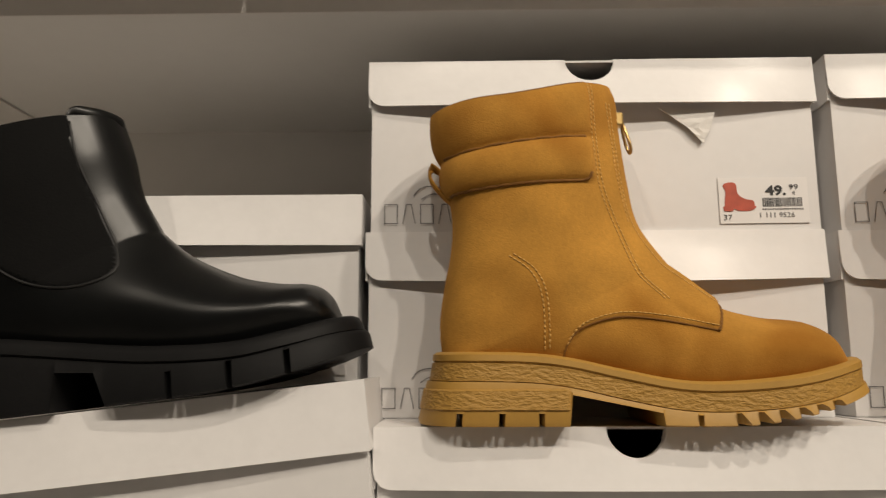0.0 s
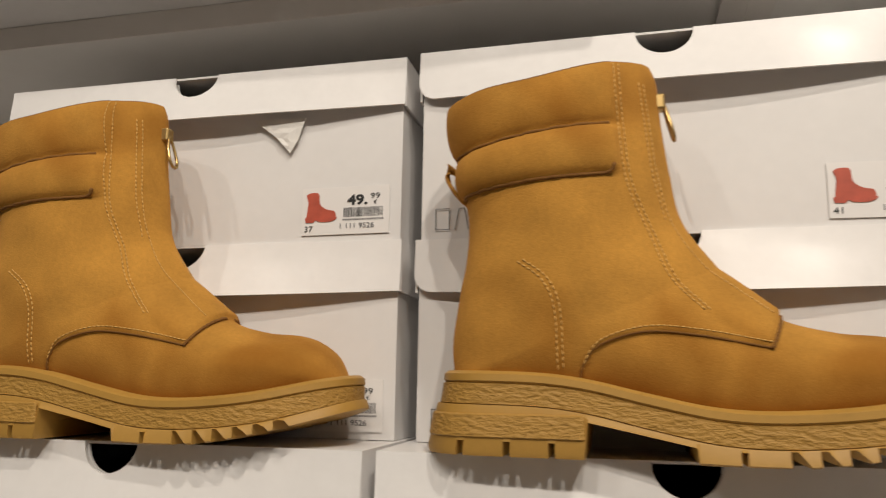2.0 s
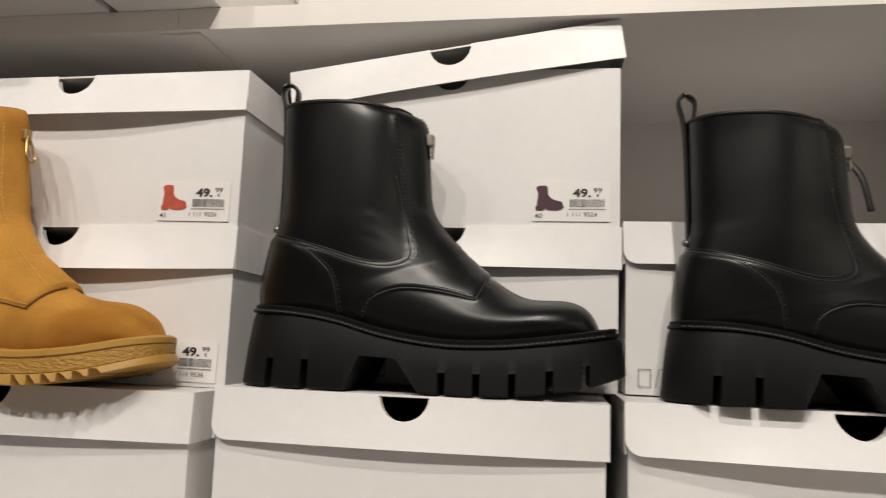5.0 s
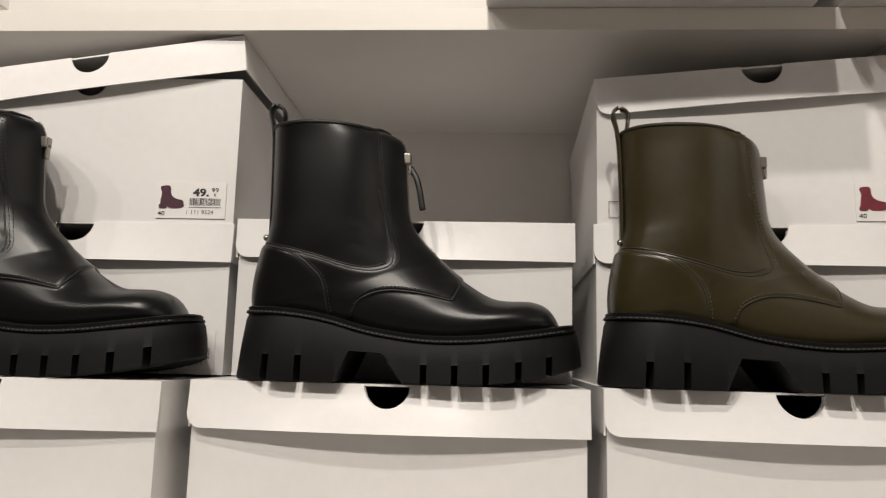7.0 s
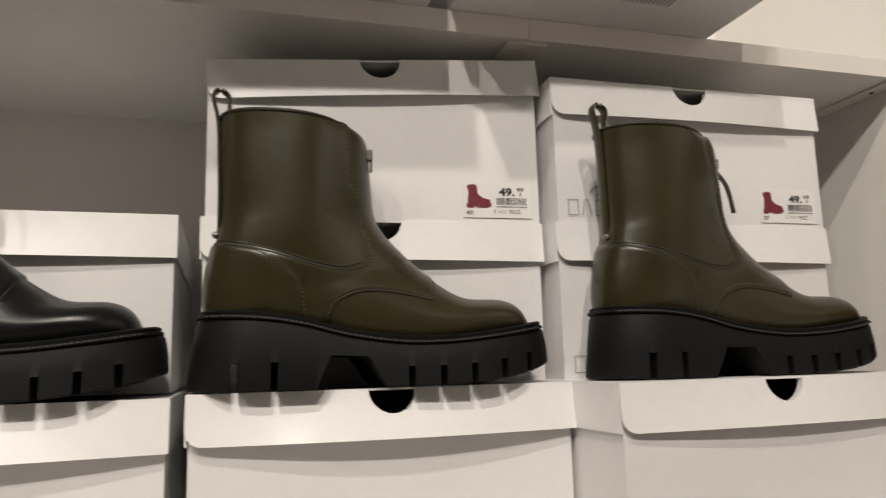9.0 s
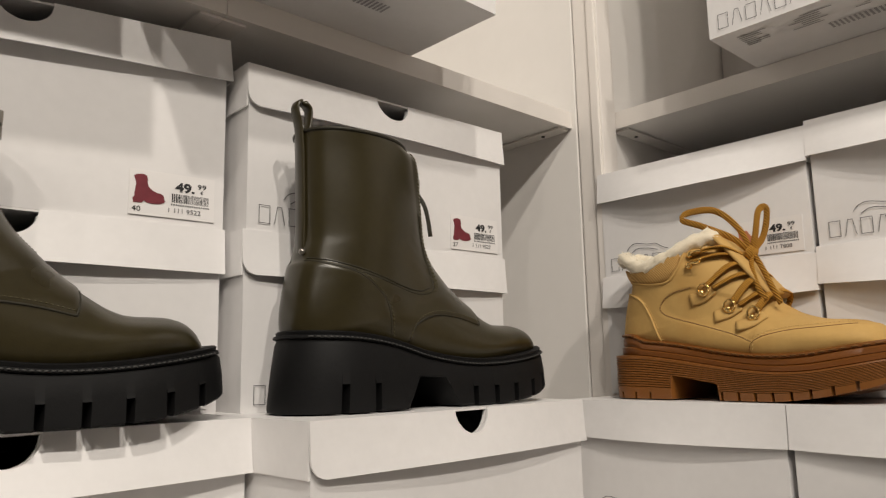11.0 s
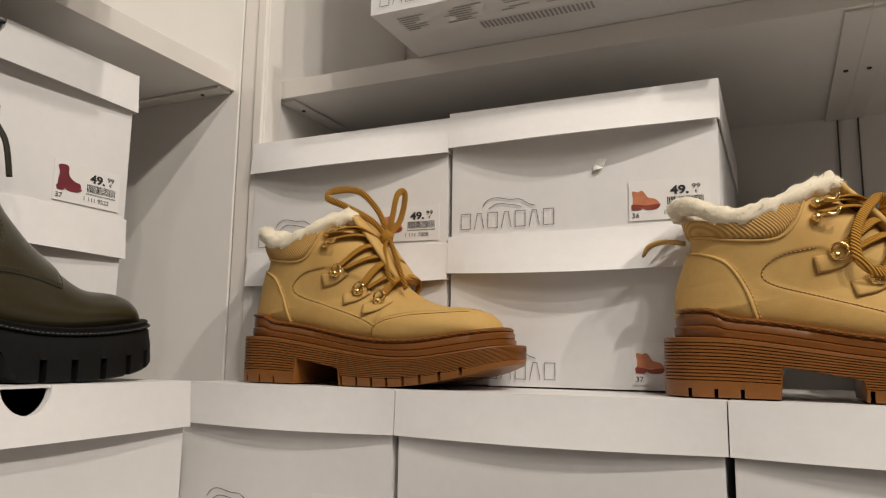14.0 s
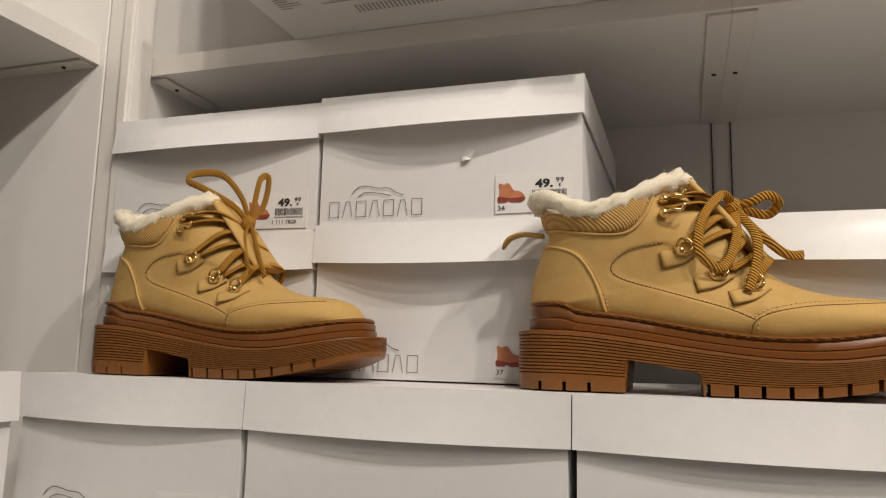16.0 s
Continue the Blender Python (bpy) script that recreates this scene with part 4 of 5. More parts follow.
def zip_boot(m, colour, words, strap=False, group="black zip boots"):
    skin, line = (M["black"], M["black_thread"]) if colour == "black" else (M["olive"], M["olive_seam"])
    ob = empty("ankle_boot", m, words, "boot", group)
    G, Q = upper_grid(ZIP["back"], ZIP["front"], 5, [(0.006, 0.058), (0.04, 0.0565), (0.072, 0.052), (0.108, 0.043), (0.15, 0.0375), (0.19, 0.038), (0.23, 0.0425), (0.262, 0.047)],
                      [(0, 0.0375), (0.35, 0.038), (0.7, 0.038), (1, 0.036), (1.3, 0.038), (1.62, 0.0415), (2, 0.0405)], ridge=1.36)
    N = grid_normals(G)
    x, z = G[:, :, 0], G[:, :, 2]
    d = np.zeros_like(x)
    shaft = [(0.01, 0.1093), (0.037, 0.1031), (0.06, 0.0972), (0.088, 0.0892), (0.106, 0.0874), (0.1195, 0.091), (0.123, 0.0986), (0.118, 0.1165), (0.109, 0.154), (0.104, 0.1951), (0.103, 0.224)]
    panel = smooth_line(shaft, 50).tolist() + [(-0.05, 0.234), (-0.05, 0.1147)]
    d -= 0.0014 * step(signed(x, z, panel), 0.0018)
    vamp = [(0.091, 0.05), (0.0980, 0.0638), (0.118, 0.0714), (0.145, 0.0702), (0.172, 0.0648)]
    quarter = smooth_line(vamp, 30).tolist() + [(0.1795, 0.0860), (0.21, 0.1236), (0.16, 0.244), (-0.05, 0.244), (-0.05, 0.02), (0.09, 0.02)]
    d += 0.0019 * step(signed(x, z, quarter), 0.0014)
    heel = [(0.016, 0.1075), (0.042, 0.0999), (0.059, 0.0879), (0.068, 0.0763), (0.073, 0.052)]
    counter = smooth_line(heel, 30).tolist() + [(0.073, 0.02), (-0.05, 0.02), (-0.05, 0.1075)]
    d += 0.0010 * step(signed(x, z, counter), 0.0016)
    for i in range(G.shape[0]):
        for j in range(G.shape[1]):
            p = G[i, j]
            d[i, j] += 0.0007 * noise.noise(Vector((p[0] * 24, p[1] * 24, p[2] * 15)) + Vector((3 if strap else 0, 0, 0)))
            if 0.09 < p[0] < 0.19 and 0.08 < p[2] < 0.14:
                d[i, j] += 0.00028 * math.sin((p[2] * 0.8 + p[0] * 0.6) * 520) * noise.noise(Vector(p) * 60)
    G = G + N * d[:, :, None]
    upper = part("upper", grid_mesh("upper", G), skin, ob, colour + " leather upper")
    side = Side(upper.data)
    seam("vamp_seam", side, vamp, 0.0008, line, upper, -0.0001)
    seam("flap_edge", side, [(0.172, 0.0648), (0.1755, 0.0725), (0.1785, 0.0815)], 0.0008, line, upper, 0.0)
    seam("shaft_seam", side, shaft[:9], 0.0007, line, upper, 0.0)
    seam("shaft_seam", side, [(a - 0.002, b + 0.0028) for a, b in shaft[:6]], 0.0005, line, upper, 0.0002)
    seam("counter_seam", side, heel, 0.0006, line, upper, 0.0)
    stitches(side, [[(a + 0.0025, b + 0.0005) for a, b in heel], [(a, b + 0.003) for a, b in vamp], [(a + 0.003, b) for a, b in shaft[5:]], [(a + 0.0055, b) for a, b in shaft[5:]]],
             M["olive_thread"] if colour == "olive" else M["black_thread"], upper, 0.003, 0.0021, 0.00045)
    # piping round the rim
    rim = [tuple(p) for p in G[0]] + [tuple(G[0][0])]
    part("rim_piping", tube_mesh("rim_piping", rim, 0.0015, 6), line, ob)
    zipper(ob, Q, 5, 78, M["gunmetal"], line, out=0.0006)
    part("zip_slider", merged(box_bm(0.1245, 0.1325, -0.0042, 0.0042, 0.182, 0.1915, 0.0012), box_bm(0.1305, 0.1325, -0.0025, 0.0025, 0.173, 0.185, 0.0006)), M["gunmetal"], ob, "dark metal zip slider")
    if strap:
        pts = smooth_line([(0.1315, 0, 0.180), (0.138, -0.003, 0.169), (0.141, -0.004, 0.158), (0.144, -0.004, 0.142)], 14)
        part("zip_pull", tube_mesh("zip_pull", pts, 0.0026, 6, 0.4, (0, 1, 0)), line, ob, "leather zip pull")
    # heel strip with its loop, and the stud below it
    strip = smooth_line([(0.0125, 0.0, 0.108), (0.0128, 0.0, 0.143), (0.0118, 0, 0.187), (0.010, 0, 0.212), (0.0065, 0, 0.228), (0.011, 0, 0.234), (0.0185, 0, 0.229), (0.0185, 0, 0.218), (0.0155, 0, 0.205)], 48)
    part("pull_loop", tube_mesh("pull_loop", strip, 0.0062, 8, 0.26, (1, 0, 0)), skin, ob, colour + " heel strip and pull loop")
    bm = bmesh.new()
    bmesh.ops.create_uvsphere(bm, u_segments=12, v_segments=8, radius=0.0028, matrix=Matrix.Translation((0.0105, -0.006, 0.1165)))
    part("stud", shade_smooth_bm(bm), M["gunmetal"], ob)
    lining(ob, G, M["black_soft"])
    top = curve_of(ZIP["top"])
    base = curve_of([(-0.02, 0.0), (0.12, 0.0), (0.18, 0.0), (0.215, 0.0025), (0.245, 0.0075), (0.265, 0.013), (0.29, 0.020)])
    plan = [(0.0, 0.040), (0.06, 0.041), (0.11, 0.042), (0.18, 0.0460), (0.21, 0.0465), (0.28, 0.044)]
    cuts = [(0.028, 0.005, 0.020), (0.053, 0.005, 0.020)] + [(a, 0.005, 0.015) for a in (0.152, 0.176, 0.200, 0.224, 0.247)]
    out = sole_layer(-0.0010, 0.274, plan, 0.046, 0.07, base, lambda x: top(x) - 0.0065, [(0, 0.0030), (0.05, 0.0040), (0.55, 0.003), (0.92, 0.0012), (1, -0.0004)], cuts, (0.082, 0.136, 0.0245, 0.022, 0.011, 0.018), kick=0.003, power=2.1)
    part("outsole", shade_by_angle(out), M["black_rubber"], ob, "thick black lugged rubber sole")
    welt = sole_layer(-0.0005, 0.272, plan, 0.046, 0.07, lambda x: top(x) - 0.0063, top, [(0, 0.0), (0.15, 0.0018), (0.45, 0.0012), (0.5, -0.0004), (0.85, 0.0), (1, -0.0016)])
    w_ob = part("welt", shade_by_angle(welt, 50), M["black_rubber"], ob)
    ws = Side(welt)
    # welt stitches, greyed so that their colour carries the ridge's small highlights
    stitches(ws, [[(a, top(a) - 0.0046) for a in np.linspace(0.004, 0.262, 24)]], M["grey_thread"], w_ob, 0.0036, 0.0026, 0.0007, 0.0003)
    return ob


def shade_smooth_bm(bm):
    for face in bm.faces:
        face.smooth = True
    return bm


def patch(name, G, N, poly, mat, parent, lift, soft=0.004, label=""):
    """A panel lying on an upper: the part of its surface inside a side-view outline, raised by lift."""
    x, z = G[:, :, 0], G[:, :, 2]
    sd = signed(x, z, poly)
    u = np.clip(sd / soft, 0, 1)
    H = G + N * (lift * np.sqrt(np.clip(1 - (1 - u) ** 2, 0, 1)) - 0.0004 * (sd < 0.0006))[:, :, None]
    r, c = sd.shape
    keep, verts, faces = {}, [], []
    for i in range(r - 1):
        for j in range(c):
            q = [(i, j), (i, (j + 1) % c), (i + 1, (j + 1) % c), (i + 1, j)]
            if all(sd[p] > -0.0012 for p in q):
                for p in q:
                    if p not in keep:
                        keep[p] = len(verts)
                        verts.append(tuple(H[p]))
                faces.append(tuple(keep[p] for p in q))
    if faces:
        return part(name, mesh_of(name, verts, faces, smooth=True), mat, parent, label)


# black pull-on boot with an elastic gore
PULL = dict(
    back=[(0.006, 0.1738), (0.01, 0.1536), (0.016, 0.1228), (0.011, 0.0876), (0.007, 0.062), (0.008, 0.044)],
    front=[(0.132, 0.192), (0.1382, 0.170), (0.1448, 0.1378), (0.1572, 0.1115), (0.1796, 0.0908), (0.209, 0.0748), (0.235, 0.0668), (0.2575, 0.0635), (0.268, 0.055), (0.2735, 0.040)],
    top=[(-0.004, 0.052), (0.05, 0.0500), (0.074, 0.0475), (0.108, 0.0418), (0.159, 0.0335), (0.21, 0.0300), (0.2436, 0.0333), (0.270, 0.038), (0.290, 0.0405)],
)


def pull_boot(m, words):
    ob = empty("ankle_boot", m, words, "boot")
    G, Q = upper_grid(PULL["back"], PULL["front"], 3, [(0.008, 0.0515)] + PULL["top"][1:-1] + [(0.2755, 0.0388)],
                      [(0, 0.042), (0.35, 0.041), (0.7, 0.037), (1, 0.036), (1.3, 0.042), (1.62, 0.046), (2, 0.045)])
    N = grid_normals(G)
    for i in range(G.shape[0]):
        for j in range(G.shape[1]):
            p = G[i, j]
            G[i, j] += N[i, j] * 0.0009 * noise.noise(Vector(p) * 24)
    upper = part("upper", grid_mesh("upper", G), M["black"], ob, "smooth black leather upper")
    gore = smooth_line([(0.107, 0.282), (0.1125, 0.1888), (0.1180, 0.1536), (0.1280, 0.1240), (0.1385, 0.0935), (0.1370, 0.0820), (0.118, 0.0762), (0.095, 0.0785), (0.076, 0.0870), (0.058, 0.1030), (0.050, 0.1316), (0.045, 0.282)], 60).tolist()
    patch("gore", G, N, gore, M["black_soft"], upper, 0.0008, 0.002, "matt black elastic gore")
    side = Side(upper.data)
    line = [(0.1127, 0.1844), (0.1182, 0.1536), (0.1285, 0.1240), (0.1395, 0.0935), (0.1380, 0.0810), (0.118, 0.0752), (0.095, 0.0776), (0.075, 0.0862), (0.057, 0.1030), (0.049, 0.1316), (0.045, 0.1756)]
    seam("gore_seam", side, line, 0.0009, M["black_thread"], upper, 0.0004)
    part("front_tab", tube_mesh("front_tab", smooth_line([(0.110, -0.028, 0.181), (0.111, -0.028, 0.1905), (0.116, -0.025, 0.1935), (0.126, -0.015, 0.1935), (0.132, 0.0, 0.1925), (0.126, 0.015, 0.1935), (0.116, 0.025, 0.1935), (0.111, 0.028, 0.1905), (0.110, 0.028, 0.181)], 40), 0.0042, 8, 0.4, (1, 0, 0)),
         M["black"], ob, "black leather front tab")
    lining(ob, G, M["black_soft"])
    top = curve_of(PULL["top"])
    base = curve_of([(-0.02, 0.0), (0.12, 0.0), (0.18, 0.0005), (0.22, 0.0035), (0.26, 0.0105), (0.29, 0.0185), (0.30, 0.022)])
    plan = [(0.0, 0.040), (0.06, 0.041), (0.11, 0.042), (0.19, 0.0505), (0.22, 0.051), (0.29, 0.048)]
    cuts = [(0.02, 0.005, 0.02), (0.045, 0.005, 0.02), (0.176, 0.0035, 0.016), (0.212, 0.0035, 0.016), (0.245, 0.0035, 0.014)]
    out = sole_layer(-0.004, 0.288, plan, 0.036, 0.07, base, lambda x: top(x) - 0.010, [(0, 0.002), (0.06, 0.0035), (0.8, 0.002), (1, 0.0)], cuts, (0.101, 0.136, 0.024, 0.020, 0.004, 0.006))
    part("outsole", shade_by_angle(out), M["black_rubber"], ob, "black lugged rubber sole")
    welt = sole_layer(-0.003, 0.285, plan, 0.036, 0.07, lambda x: top(x) - 0.0102, top, [(0, 0.001), (0.1, 0.002), (0.5, 0.001), (0.9, -0.001), (1, -0.003)])
    part("welt", shade_by_angle(welt, 50), M["black_rubber"], ob)
    return ob


# honey-coloured lace-up shoe with a fleece collar and a ribbed gum sole
HIKE = dict(
    back=[(0.012, 0.134), (0.014, 0.114), (0.010, 0.100), (0.0035, 0.079), (0.002, 0.0575)],
    front=[(0.108, 0.150), (0.122, 0.137), (0.136, 0.124), (0.150, 0.106), (0.167, 0.086), (0.184, 0.0755), (0.206, 0.0695), (0.236, 0.0660), (0.250, 0.058), (0.257, 0.047)],
    top=[(-0.006, 0.0645), (0.028, 0.0635), (0.040, 0.0580), (0.070, 0.0543), (0.100, 0.0492), (0.123, 0.0450), (0.160, 0.0405), (0.200, 0.0408), (0.238, 0.0462), (0.272, 0.051)],
)


def fleece_collar(parent, seed):
    """A fluffy roll round the opening, with a fuzz of short fibres."""
    r = random.Random(seed)
    ang = np.linspace(0, 2 * math.pi, 90, endpoint=False)
    cx, hx, hy = 0.060, 0.055, 0.037
    xs = cx - hx * np.cos(ang)
    ys = -hy * np.sin(ang)
    zs = np.interp(xs, [0.0, 0.010, 0.024, 0.037, 0.052, 0.073, 0.095, 0.109, 0.118], [0.1420, 0.1440, 0.1395, 0.1310, 0.1280, 0.1345, 0.1470, 0.1535, 0.1490])
    sides, verts, faces, fuzz_v, fuzz_f = 20, [], [], [], []
    for i in range(len(ang)):
        c = np.array((xs[i], ys[i], zs[i]))
        nrm = np.array((-math.cos(ang[i]) * hy, -math.sin(ang[i]) * hx, 0))
        nrm /= np.linalg.norm(nrm)
        for k in range(sides):
            w = 2 * math.pi * k / sides
            d = nrm * math.cos(w) + np.array((0, 0, 1)) * math.sin(w)
            q = Vector(c * 230 + d * 2.2)
            rad = 0.0074 + 0.0026 * noise.noise(q * 0.6) + 0.0016 * noise.noise(q * 1.7)
            p = c + d * rad
            verts.append(tuple(p))
            if r.random() < 0.9:
                for _ in range(2):
                    o = len(fuzz_v)
                    b = p - d * 0.0004 + np.array([r.uniform(-0.0012, 0.0012) for _ in range(3)])
                    tip = b + d * r.uniform(0.0005, 0.0016) + np.array([r.uniform(-0.0012, 0.0012) for _ in range(3)])
                    s = np.array([r.uniform(-1, 1) for _ in range(3)]) * 0.00035
                    fuzz_v += [tuple(b - s), tuple(b + s), tuple(tip)]
                    fuzz_f.append((o, o + 1, o + 2))
    n = len(ang)
    faces = [(i * sides + k, i * sides + (k + 1) % sides, ((i + 1) % n) * sides + (k + 1) % sides, ((i + 1) % n) * sides + k) for i in range(n) for k in range(sides)]
    me = mesh_of("fleece_collar", verts, faces, smooth=True)
    bm = bmesh.new()
    bm.from_mesh(me)
    bmesh.ops.recalc_face_normals(bm, faces=bm.faces[:])
    bm.to_mesh(me)
    bm.free()
    col = part("fleece_collar", me, M["fleece"], parent, "cream fleece collar")
    fz = part("fleece_fuzz", mesh_of("fleece_fuzz", fuzz_v, fuzz_f), M["fleece"], col)
    fz["kind"] = "stuff"


def hike_shoe(m, words, loops, ends, seed, tab=False):
    ob = empty("lace_up_shoe", m, words, "shoe", "lace-up shoes")
    G, Q = upper_grid(HIKE["back"], HIKE["front"], 4, [(0.002, 0.0635), (0.020, 0.0612), (0.042, 0.0578), (0.070, 0.0537), (0.100, 0.0487), (0.123, 0.0447), (0.160, 0.0402), (0.200, 0.0405), (0.238, 0.0460), (0.257, 0.0485)],
                      [(0, 0.038), (0.35, 0.040), (0.7, 0.038), (1.0, 0.036), (1.3, 0.038), (1.62, 0.041), (2, 0.040)])
    # the opening dips at the ankle
    dip = np.clip(1 - np.arange(len(G)) / 34, 0, 1)[:, None]
    G[:, :, 2] -= 0.0155 * dip * np.exp(-((G[:, :, 0] - 0.050) / 0.027) ** 2)
    N = grid_normals(G)
    x, z = G[:, :, 0], G[:, :, 2]
    d = np.zeros_like(x)
    quarter_line = [(0.098, 0.1045), (0.076, 0.0995), (0.0635, 0.0885), (0.070, 0.0795), (0.102, 0.0695), (0.138, 0.0585), (0.155, 0.0510)]
    inset = smooth_line(quarter_line, 40).tolist() + [(0.162, 0.073), (0.134, 0.093)]
    d -= 0.0014 * step(signed(x, z, inset), 0.0016)
    toe_line = [(0.152, 0.0400), (0.155, 0.0495), (0.166, 0.0555), (0.188, 0.0597), (0.212, 0.0612), (0.238, 0.0630)]
    toe_cap = smooth_line(toe_line, 30).tolist() + [(0.30, 0.063), (0.30, 0.02), (0.152, 0.02)]
    d += 0.0013 * step(signed(x, z, toe_cap), 0.0016)
    heel_line = [(0.006, 0.1062), (0.021, 0.1042), (0.040, 0.0960), (0.052, 0.0775), (0.059, 0.0555)]
    counter = smooth_line(heel_line, 30).tolist() + [(0.059, 0.02), (-0.05, 0.02), (-0.05, 0.1062)]
    d += 0.0016 * step(signed(x, z, counter), 0.0016)
    for i in range(G.shape[0]):
        for j in range(G.shape[1]):
            d[i, j] += 0.0006 * noise.noise(Vector(G[i, j]) * 32 + Vector((seed, 0, 0)))
    G = G + N * d[:, :, None]
    upper = part("upper", grid_mesh("upper", G), M["nappa"], ob, "honey nubuck upper")
    pad = smooth_line([(-0.004, 0.142), (0.004, 0.1205), (0.023, 0.1180), (0.047, 0.1130), (0.072, 0.1125), (0.084, 0.1225), (0.090, 0.138), (0.091, 0.158), (0.03, 0.165), (-0.004, 0.16)], 60).tolist()
    patch("collar_pad", G, N, pad, M["rib"], upper, 0.0042, 0.014, "ribbed cloth collar pad")
    side = Side(upper.data)
    seam("quarter_seam", side, quarter_line, 0.0007, M["nappa_seam"], upper, -0.0002)
    seam("toe_seam", side, toe_line, 0.0006, M["nappa_seam"], upper, -0.0002)
    seam("heel_piping", side, heel_line, 0.0013, M["nappa"], upper, 0.0002)
    seam("collar_piping", side, [(0.006, 0.1195), (0.023, 0.1170), (0.047, 0.1120), (0.073, 0.1113), (0.0855, 0.1215), (0.092, 0.138), (0.0935, 0.147)], 0.0012, M["nappa"], upper, 0.0003)
    stitches(side, [quarter_line, [(a - 0.001, b + 0.0028) for a, b in toe_line[1:]], [(a + 0.0028, b) for a, b in heel_line[1:]], [(a + 0.004, b + 0.003) for a, b in toe_line[:3]]], M["gold_thread"], upper, 0.0028, 0.0018, 0.00036)
    fleece_collar(ob, seed)
    # tongue between the facings
    tongue = smooth_line([(0.166, 0.093), (0.150, 0.112), (0.134, 0.132), (0.122, 0.145), (0.115, 0.153)], 24)
    part("tongue", tube_mesh("tongue", [(a, 0, b) for a, b in tongue], 0.021, 14, 0.22, (0.62, 0, 0.78)), M["nappa"], ob, "padded honey tongue")
    # hooks, rings and their leather holders
    for k, (ex, ez) in enumerate(((0.0985, 0.1345), (0.0985, 0.1245), (0.109, 0.098), (0.131, 0.081), (0.153, 0.071))):
        for near in (True, False):
            hit = side.at(ex, ez, 0.0015, near)
            if not hit:
                continue
            p, n = hit
            s = -1 if near else 1
            if k > 1:
                hold = [side.at(ex + a, ez + b, 0.0012, near) for a, b in ((-0.012, -0.006), (0.0, -0.003), (0.009, 0.004))]
                if all(hold):
                    part("ring_holder", tube_mesh("ring_holder", smooth_line([h[0] for h in hold], 10), 0.0062, 8, 0.25, (hold[1][1].x, hold[1][1].y, hold[1][1].z)), M["nappa"], ob, "leather ring holder")
                ring = [p + n * 0.003 + Vector((0.0055 * math.cos(a) + 0.002, 0, 0.0055 * math.sin(a) + 0.003)) for a in np.linspace(0, 2 * math.pi, 17)]
                part("lace_ring", tube_mesh("lace_ring", ring, 0.0011, 6), M["brass"], ob, "brass lace ring")
            bm = bmesh.new()
            bmesh.ops.create_uvsphere(bm, u_segments=14, v_segments=8, radius=0.0036, matrix=Matrix.Translation(p + n * 0.0015))
            part("rivet" if k > 1 else "lace_hook", shade_smooth_bm(bm), M["brass"], ob, "shiny brass stud")
            if k < 2:
                hook = [p + n * 0.003, p + n * 0.005 + Vector((0.005, 0, 0.001)), p + n * 0.004 + Vector((0.011, 0, 0.001)), p + n * 0.0045 + Vector((0.013, 0, 0.005))]
                part("hook_arm", tube_mesh("hook_arm", smooth_line([tuple(h) for h in hook], 12), 0.0013, 6), M["brass"], ob)
    # crossed laces over the tongue
    rungs = [(0.152, 0.071), (0.131, 0.081), (0.109, 0.098), (0.1005, 0.131)]
    crest = curve_of([(a, b) for a, b in sorted((p[0], p[1]) for p in HIKE["front"])])
    for k, (ax, az) in enumerate(rungs):
        for s in (-1, 1):
            start = side.at(ax + 0.004, az + 0.006, 0.004, s < 0)
            if not start:
                continue
            a = start[0]
            mid_x = (0.164, 0.150, 0.138, 0.134)[k]
            mid = Vector((mid_x + 0.004, s * 0.002, crest(mid_x) + 0.0075 + 0.0012 * s))
            half_way = (a + mid) / 2 + Vector((0.004, s * 0.006, 0.006))
            far = side.at((0.140, 0.119, 0.100, 0.100)[k], (0.085, 0.102, 0.128, 0.134)[k], 0.004, s > 0)
            pts = [a, half_way, mid]
            if far:
                b = far[0]
                pts += [(mid + b) / 2 + Vector((0.003, -s * 0.005, 0.005)), b]
            part("lace", tube_mesh("lace", smooth_line([tuple(q) for q in pts], 26), 0.0034, 8, 0.28, (0.6, 0.1, 0.8)), M["lace"], ob, "flat mustard lace")
    knot = (0.146, -0.006, 0.134)
    bm = bmesh.new()
    bmesh.ops.create_icosphere(bm, subdivisions=3, radius=0.0068)
    for v in bm.verts:
        v.co = Vector((v.co.x * 0.9, v.co.y * 0.9, v.co.z)) * (1 + 0.15 * noise.noise(v.co * 300)) + Vector(knot)
    part("lace_knot", shade_smooth_bm(bm), M["lace"], ob, "knot of the mustard lace")
    for pts in loops:
        p = smooth_line([knot] + pts + [knot], 56)
        part("lace_loop", tube_mesh("lace_loop", p, 0.0033, 8, 0.22, (0.15, 0.95, 0.2)), M["lace"], ob, "loop of the mustard lace")
    for pts in ends:
        p = smooth_line([knot] + pts, 34)
        part("lace_end", tube_mesh("lace_end", p, 0.0032, 8, 0.24, (0.2, 0.95, 0.15)), M["lace"], ob, "hanging end of the mustard lace")
    if tab:
        pts = smooth_line([(0.010, -0.004, 0.1165), (-0.006, -0.004, 0.1185), (-0.017, -0.004, 0.1150), (-0.022, -0.004, 0.1070)], 14)
        part("pull_tab", tube_mesh("pull_tab", pts, [0.0058] * 11 + [0.005, 0.004, 0.0025], 8, 0.35, (0.2, 0, 1)), M["nappa"], ob, "honey heel tab")
    # sole: welt, two-step midsole, ribbed outsole with a cut tread
    top = curve_of(HIKE["top"])
    base = curve_of([(-0.02, 0.0), (0.10, 0.0), (0.17, 0.0), (0.205, 0.003), (0.24, 0.010), (0.262, 0.0165), (0.29, 0.024)])
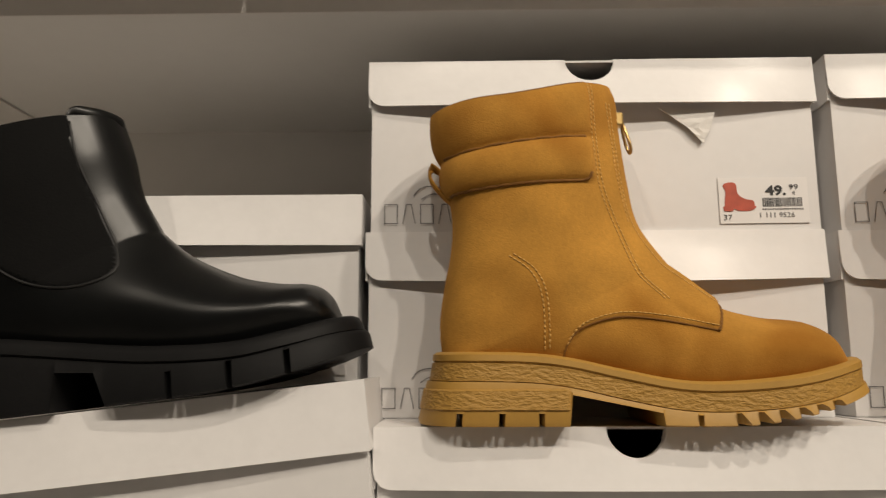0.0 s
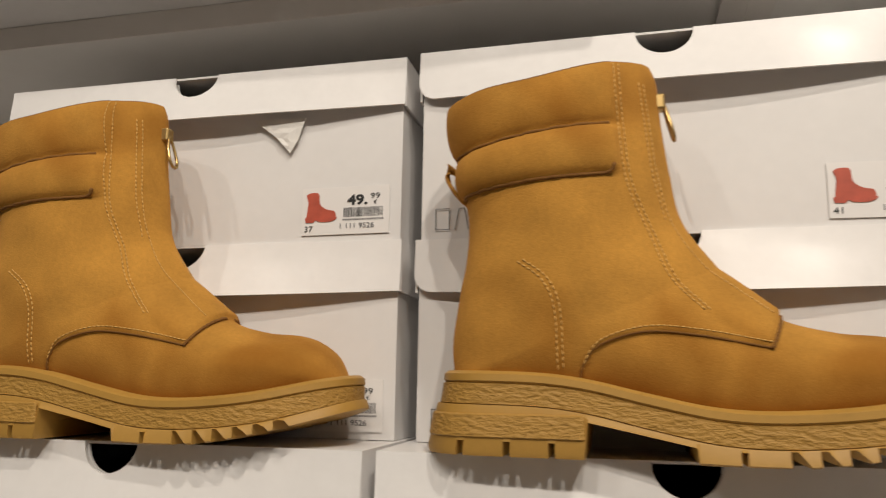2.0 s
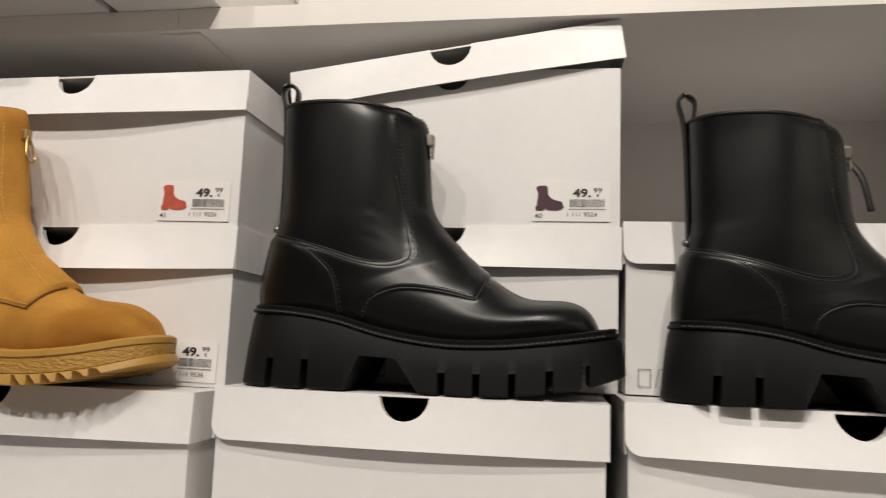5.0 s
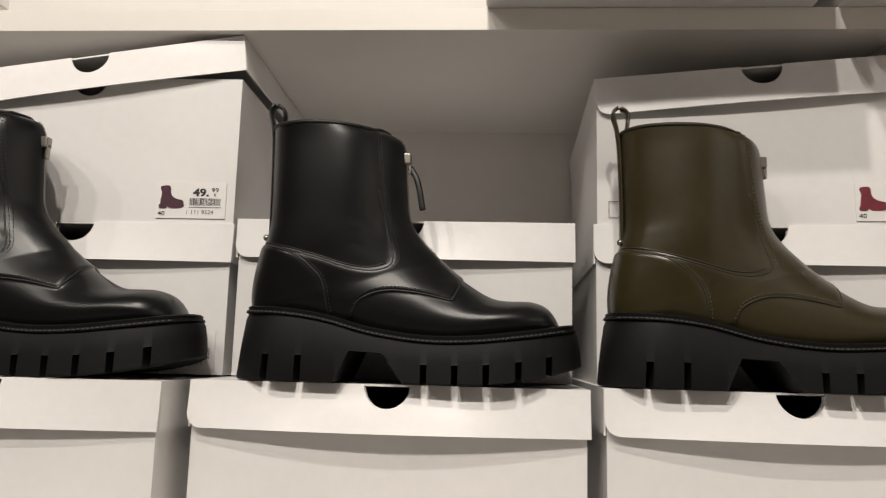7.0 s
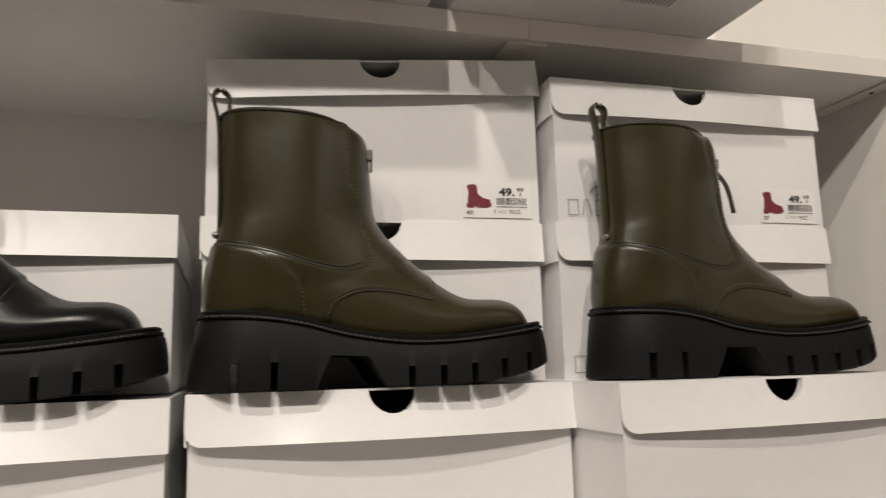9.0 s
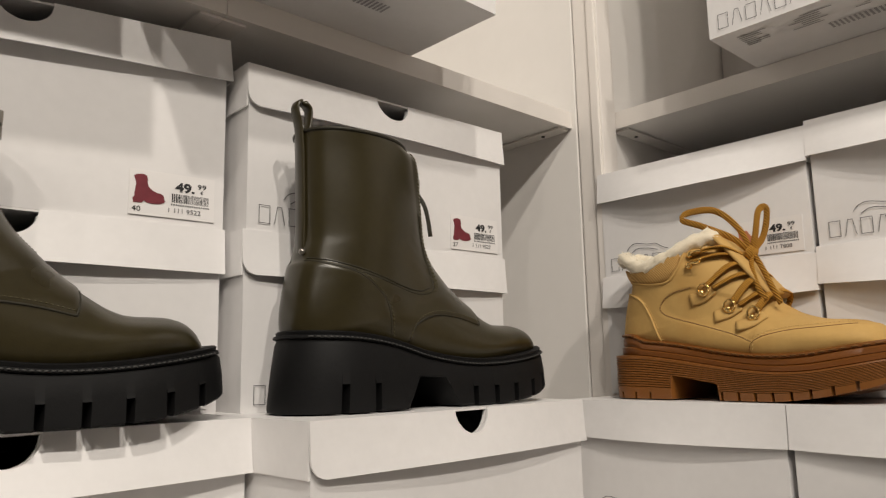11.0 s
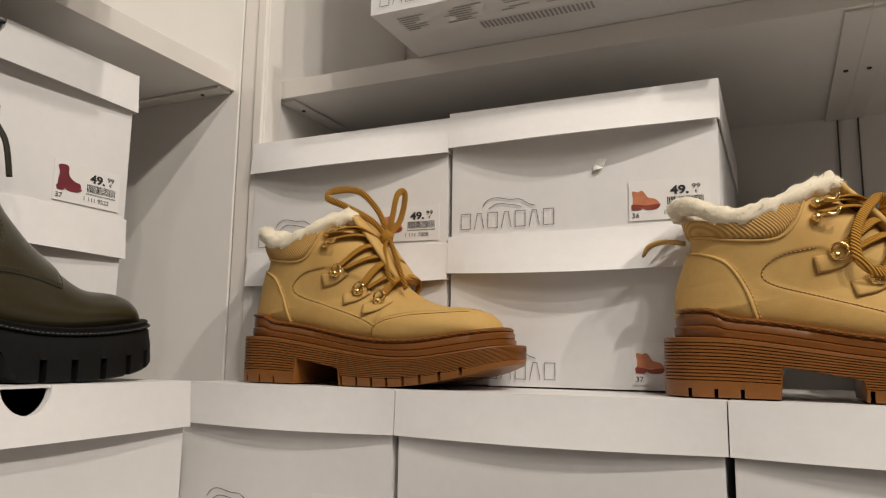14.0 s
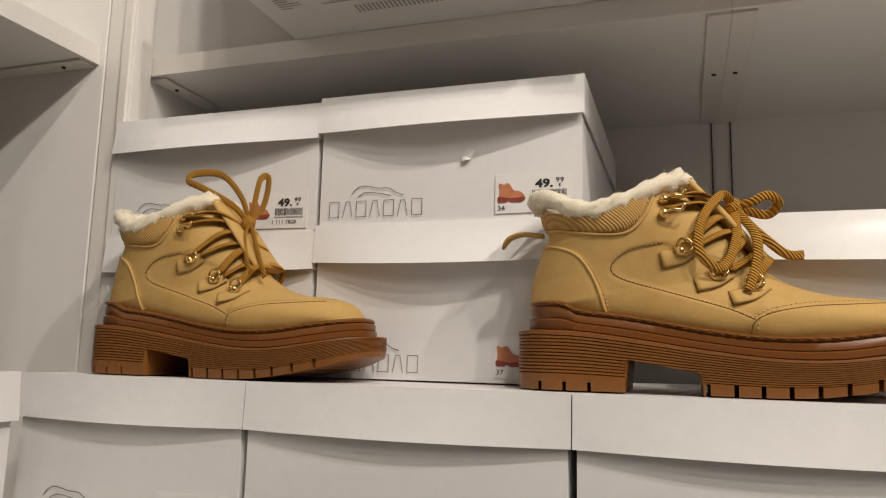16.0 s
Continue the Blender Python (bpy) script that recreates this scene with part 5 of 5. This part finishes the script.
    plan = [(0.0, 0.038), (0.06, 0.039), (0.11, 0.039), (0.18, 0.0450), (0.21, 0.0455), (0.28, 0.043)]
    ledge = curve_of([(-0.02, 0.0428), (0.02, 0.0425), (0.047, 0.0410), (0.085, 0.0358), (0.123, 0.0300), (0.165, 0.0252), (0.200, 0.0250), (0.232, 0.0292), (0.262, 0.0345), (0.285, 0.0365)])
    cuts = [(a, 0.0026, 0.006) for a in (0.014, 0.031, 0.048)] + [(a, 0.0028, 0.0075) for a in (0.125, 0.142, 0.158, 0.174, 0.190, 0.206, 0.223, 0.24)]
    ribs = [(0.0, 0.0012), (0.24, 0.0020)]
    for k in range(12):
        v = 0.27 + k * 0.057
        ribs += [(v, 0.0020), (v + 0.012, 0.0006), (v + 0.024, 0.0020)]
    ribs += [(0.985, 0.0018), (1.0, 0.0004)]
    out = sole_layer(-0.006, 0.276, plan, 0.036, 0.072, base, ledge, ribs, cuts, (0.072, 0.122, 0.0228, 0.0142, 0.002, 0.0015))
    part("outsole", shade_by_angle(out), M["gum"], ob, "brown gum outsole with fine ribs and cut tread")
    mid = sole_layer(-0.001, 0.270, plan, 0.036, 0.072, lambda x: ledge(x) - 0.0003, lambda x: top(x) - 0.004,
                     [(0, -0.0024), (0.1, -0.0010), (0.42, -0.0010), (0.5, -0.0030), (0.56, -0.0022), (0.9, -0.0022), (1, -0.0034)])
    part("midsole", shade_by_angle(mid, 45), M["gum_mid"], ob, "reddish brown stepped midsole")
    welt = sole_layer(-0.001, 0.2685, plan, 0.036, 0.072, lambda x: top(x) - 0.0042, top, [(0, -0.0034), (0.3, -0.0018), (0.7, -0.0018), (1, -0.0040)])
    w_ob = part("welt", shade_by_angle(welt, 50), M["gum_mid"], ob)
    stitches(Side(welt), [[(a, top(a) - 0.0018) for a in np.linspace(0.006, 0.258, 24)]], M["nappa_seam"], w_ob, 0.0074, 0.0050, 0.0009, 0.0003)
    return ob


# ---- footwear in place ----
TILTED = on_north(-0.368, 0.450, BASE + 0.0003, 0, -6.3)
pull_boot(TILTED @ pose(0.0393, 0.034, LOW_H - 0.0048), "black leather pull-on boot on a tilted box")
STAND = LOW_H + BASE + 0.0012
TANW = "tan nubuck ankle boot with zip and padded collar"
tan_boot(on_north(-0.0110, 0.4830, STAND, 1.4) @ Matrix.Diagonal((0.982, 0.97, 0.975, 1)), TANW)
tan_boot(on_north(0.3190, 0.4850, STAND, -0.5) @ Matrix.Diagonal((0.965, 0.96, 0.965, 1)), TANW)
zip_boot(on_north(0.6370, 0.5315, STAND + 0.005) @ Matrix.Diagonal((1.053, 1.0, 1.075, 1)), "black", "black leather zip ankle boot beside tan boots")
zip_boot(on_north(0.9640, 0.543, STAND + 0.006) @ Matrix.Diagonal((1.0, 1.0, 1.02, 1)), "black", "black leather zip boot with a leather zip pull", strap=True)
zip_boot(on_north(1.2625, 0.538, STAND + 0.008), "olive", "olive leather zip boot beside a black boot", group="olive zip boots")
zip_boot(on_north(1.575, 0.505, STAND + 0.008, 0.8) @ Matrix.Diagonal((0.98, 0.97, 1.0, 1)), "olive", "olive leather zip boot near the corner", strap=True, group="olive zip boots")
HIKEW = "honey lace-up shoe with cream fleece collar"
hike_shoe(on_east(1.973, 0.475, STAND + 0.004, -3.0) @ Matrix.Diagonal((0.978, 0.98, 0.985, 1)), HIKEW + ", in the corner",
          [[(0.130, -0.010, 0.150), (0.100, -0.012, 0.166), (0.078, -0.010, 0.176), (0.084, -0.006, 0.183), (0.112, -0.004, 0.180), (0.135, -0.004, 0.158)],
           [(0.152, -0.008, 0.150), (0.157, -0.008, 0.172), (0.163, -0.004, 0.173), (0.156, 0.0, 0.150)]],
          [[(0.156, -0.012, 0.122), (0.168, -0.018, 0.100), (0.176, -0.02, 0.084)], [(0.150, -0.016, 0.118), (0.158, -0.022, 0.098), (0.166, -0.026, 0.088)]], 3)
hike_shoe(on_east(1.972, 0.086, STAND + 0.004, 0.0) @ Matrix.Diagonal((1.0, 0.985, 0.978, 1)), HIKEW + ", bow hanging down",
          [[(0.138, -0.022, 0.140), (0.124, -0.036, 0.120), (0.122, -0.040, 0.096), (0.136, -0.036, 0.086), (0.146, -0.026, 0.108)],
           [(0.158, -0.012, 0.136), (0.168, -0.014, 0.140), (0.175, -0.010, 0.135), (0.169, -0.004, 0.128), (0.158, -0.004, 0.130)]],
          [[(0.156, -0.016, 0.118), (0.168, -0.022, 0.104), (0.178, -0.022, 0.096), (0.188, -0.02, 0.096)], [(0.158, -0.026, 0.110), (0.158, -0.032, 0.092), (0.152, -0.036, 0.070)]], 8, tab=True)
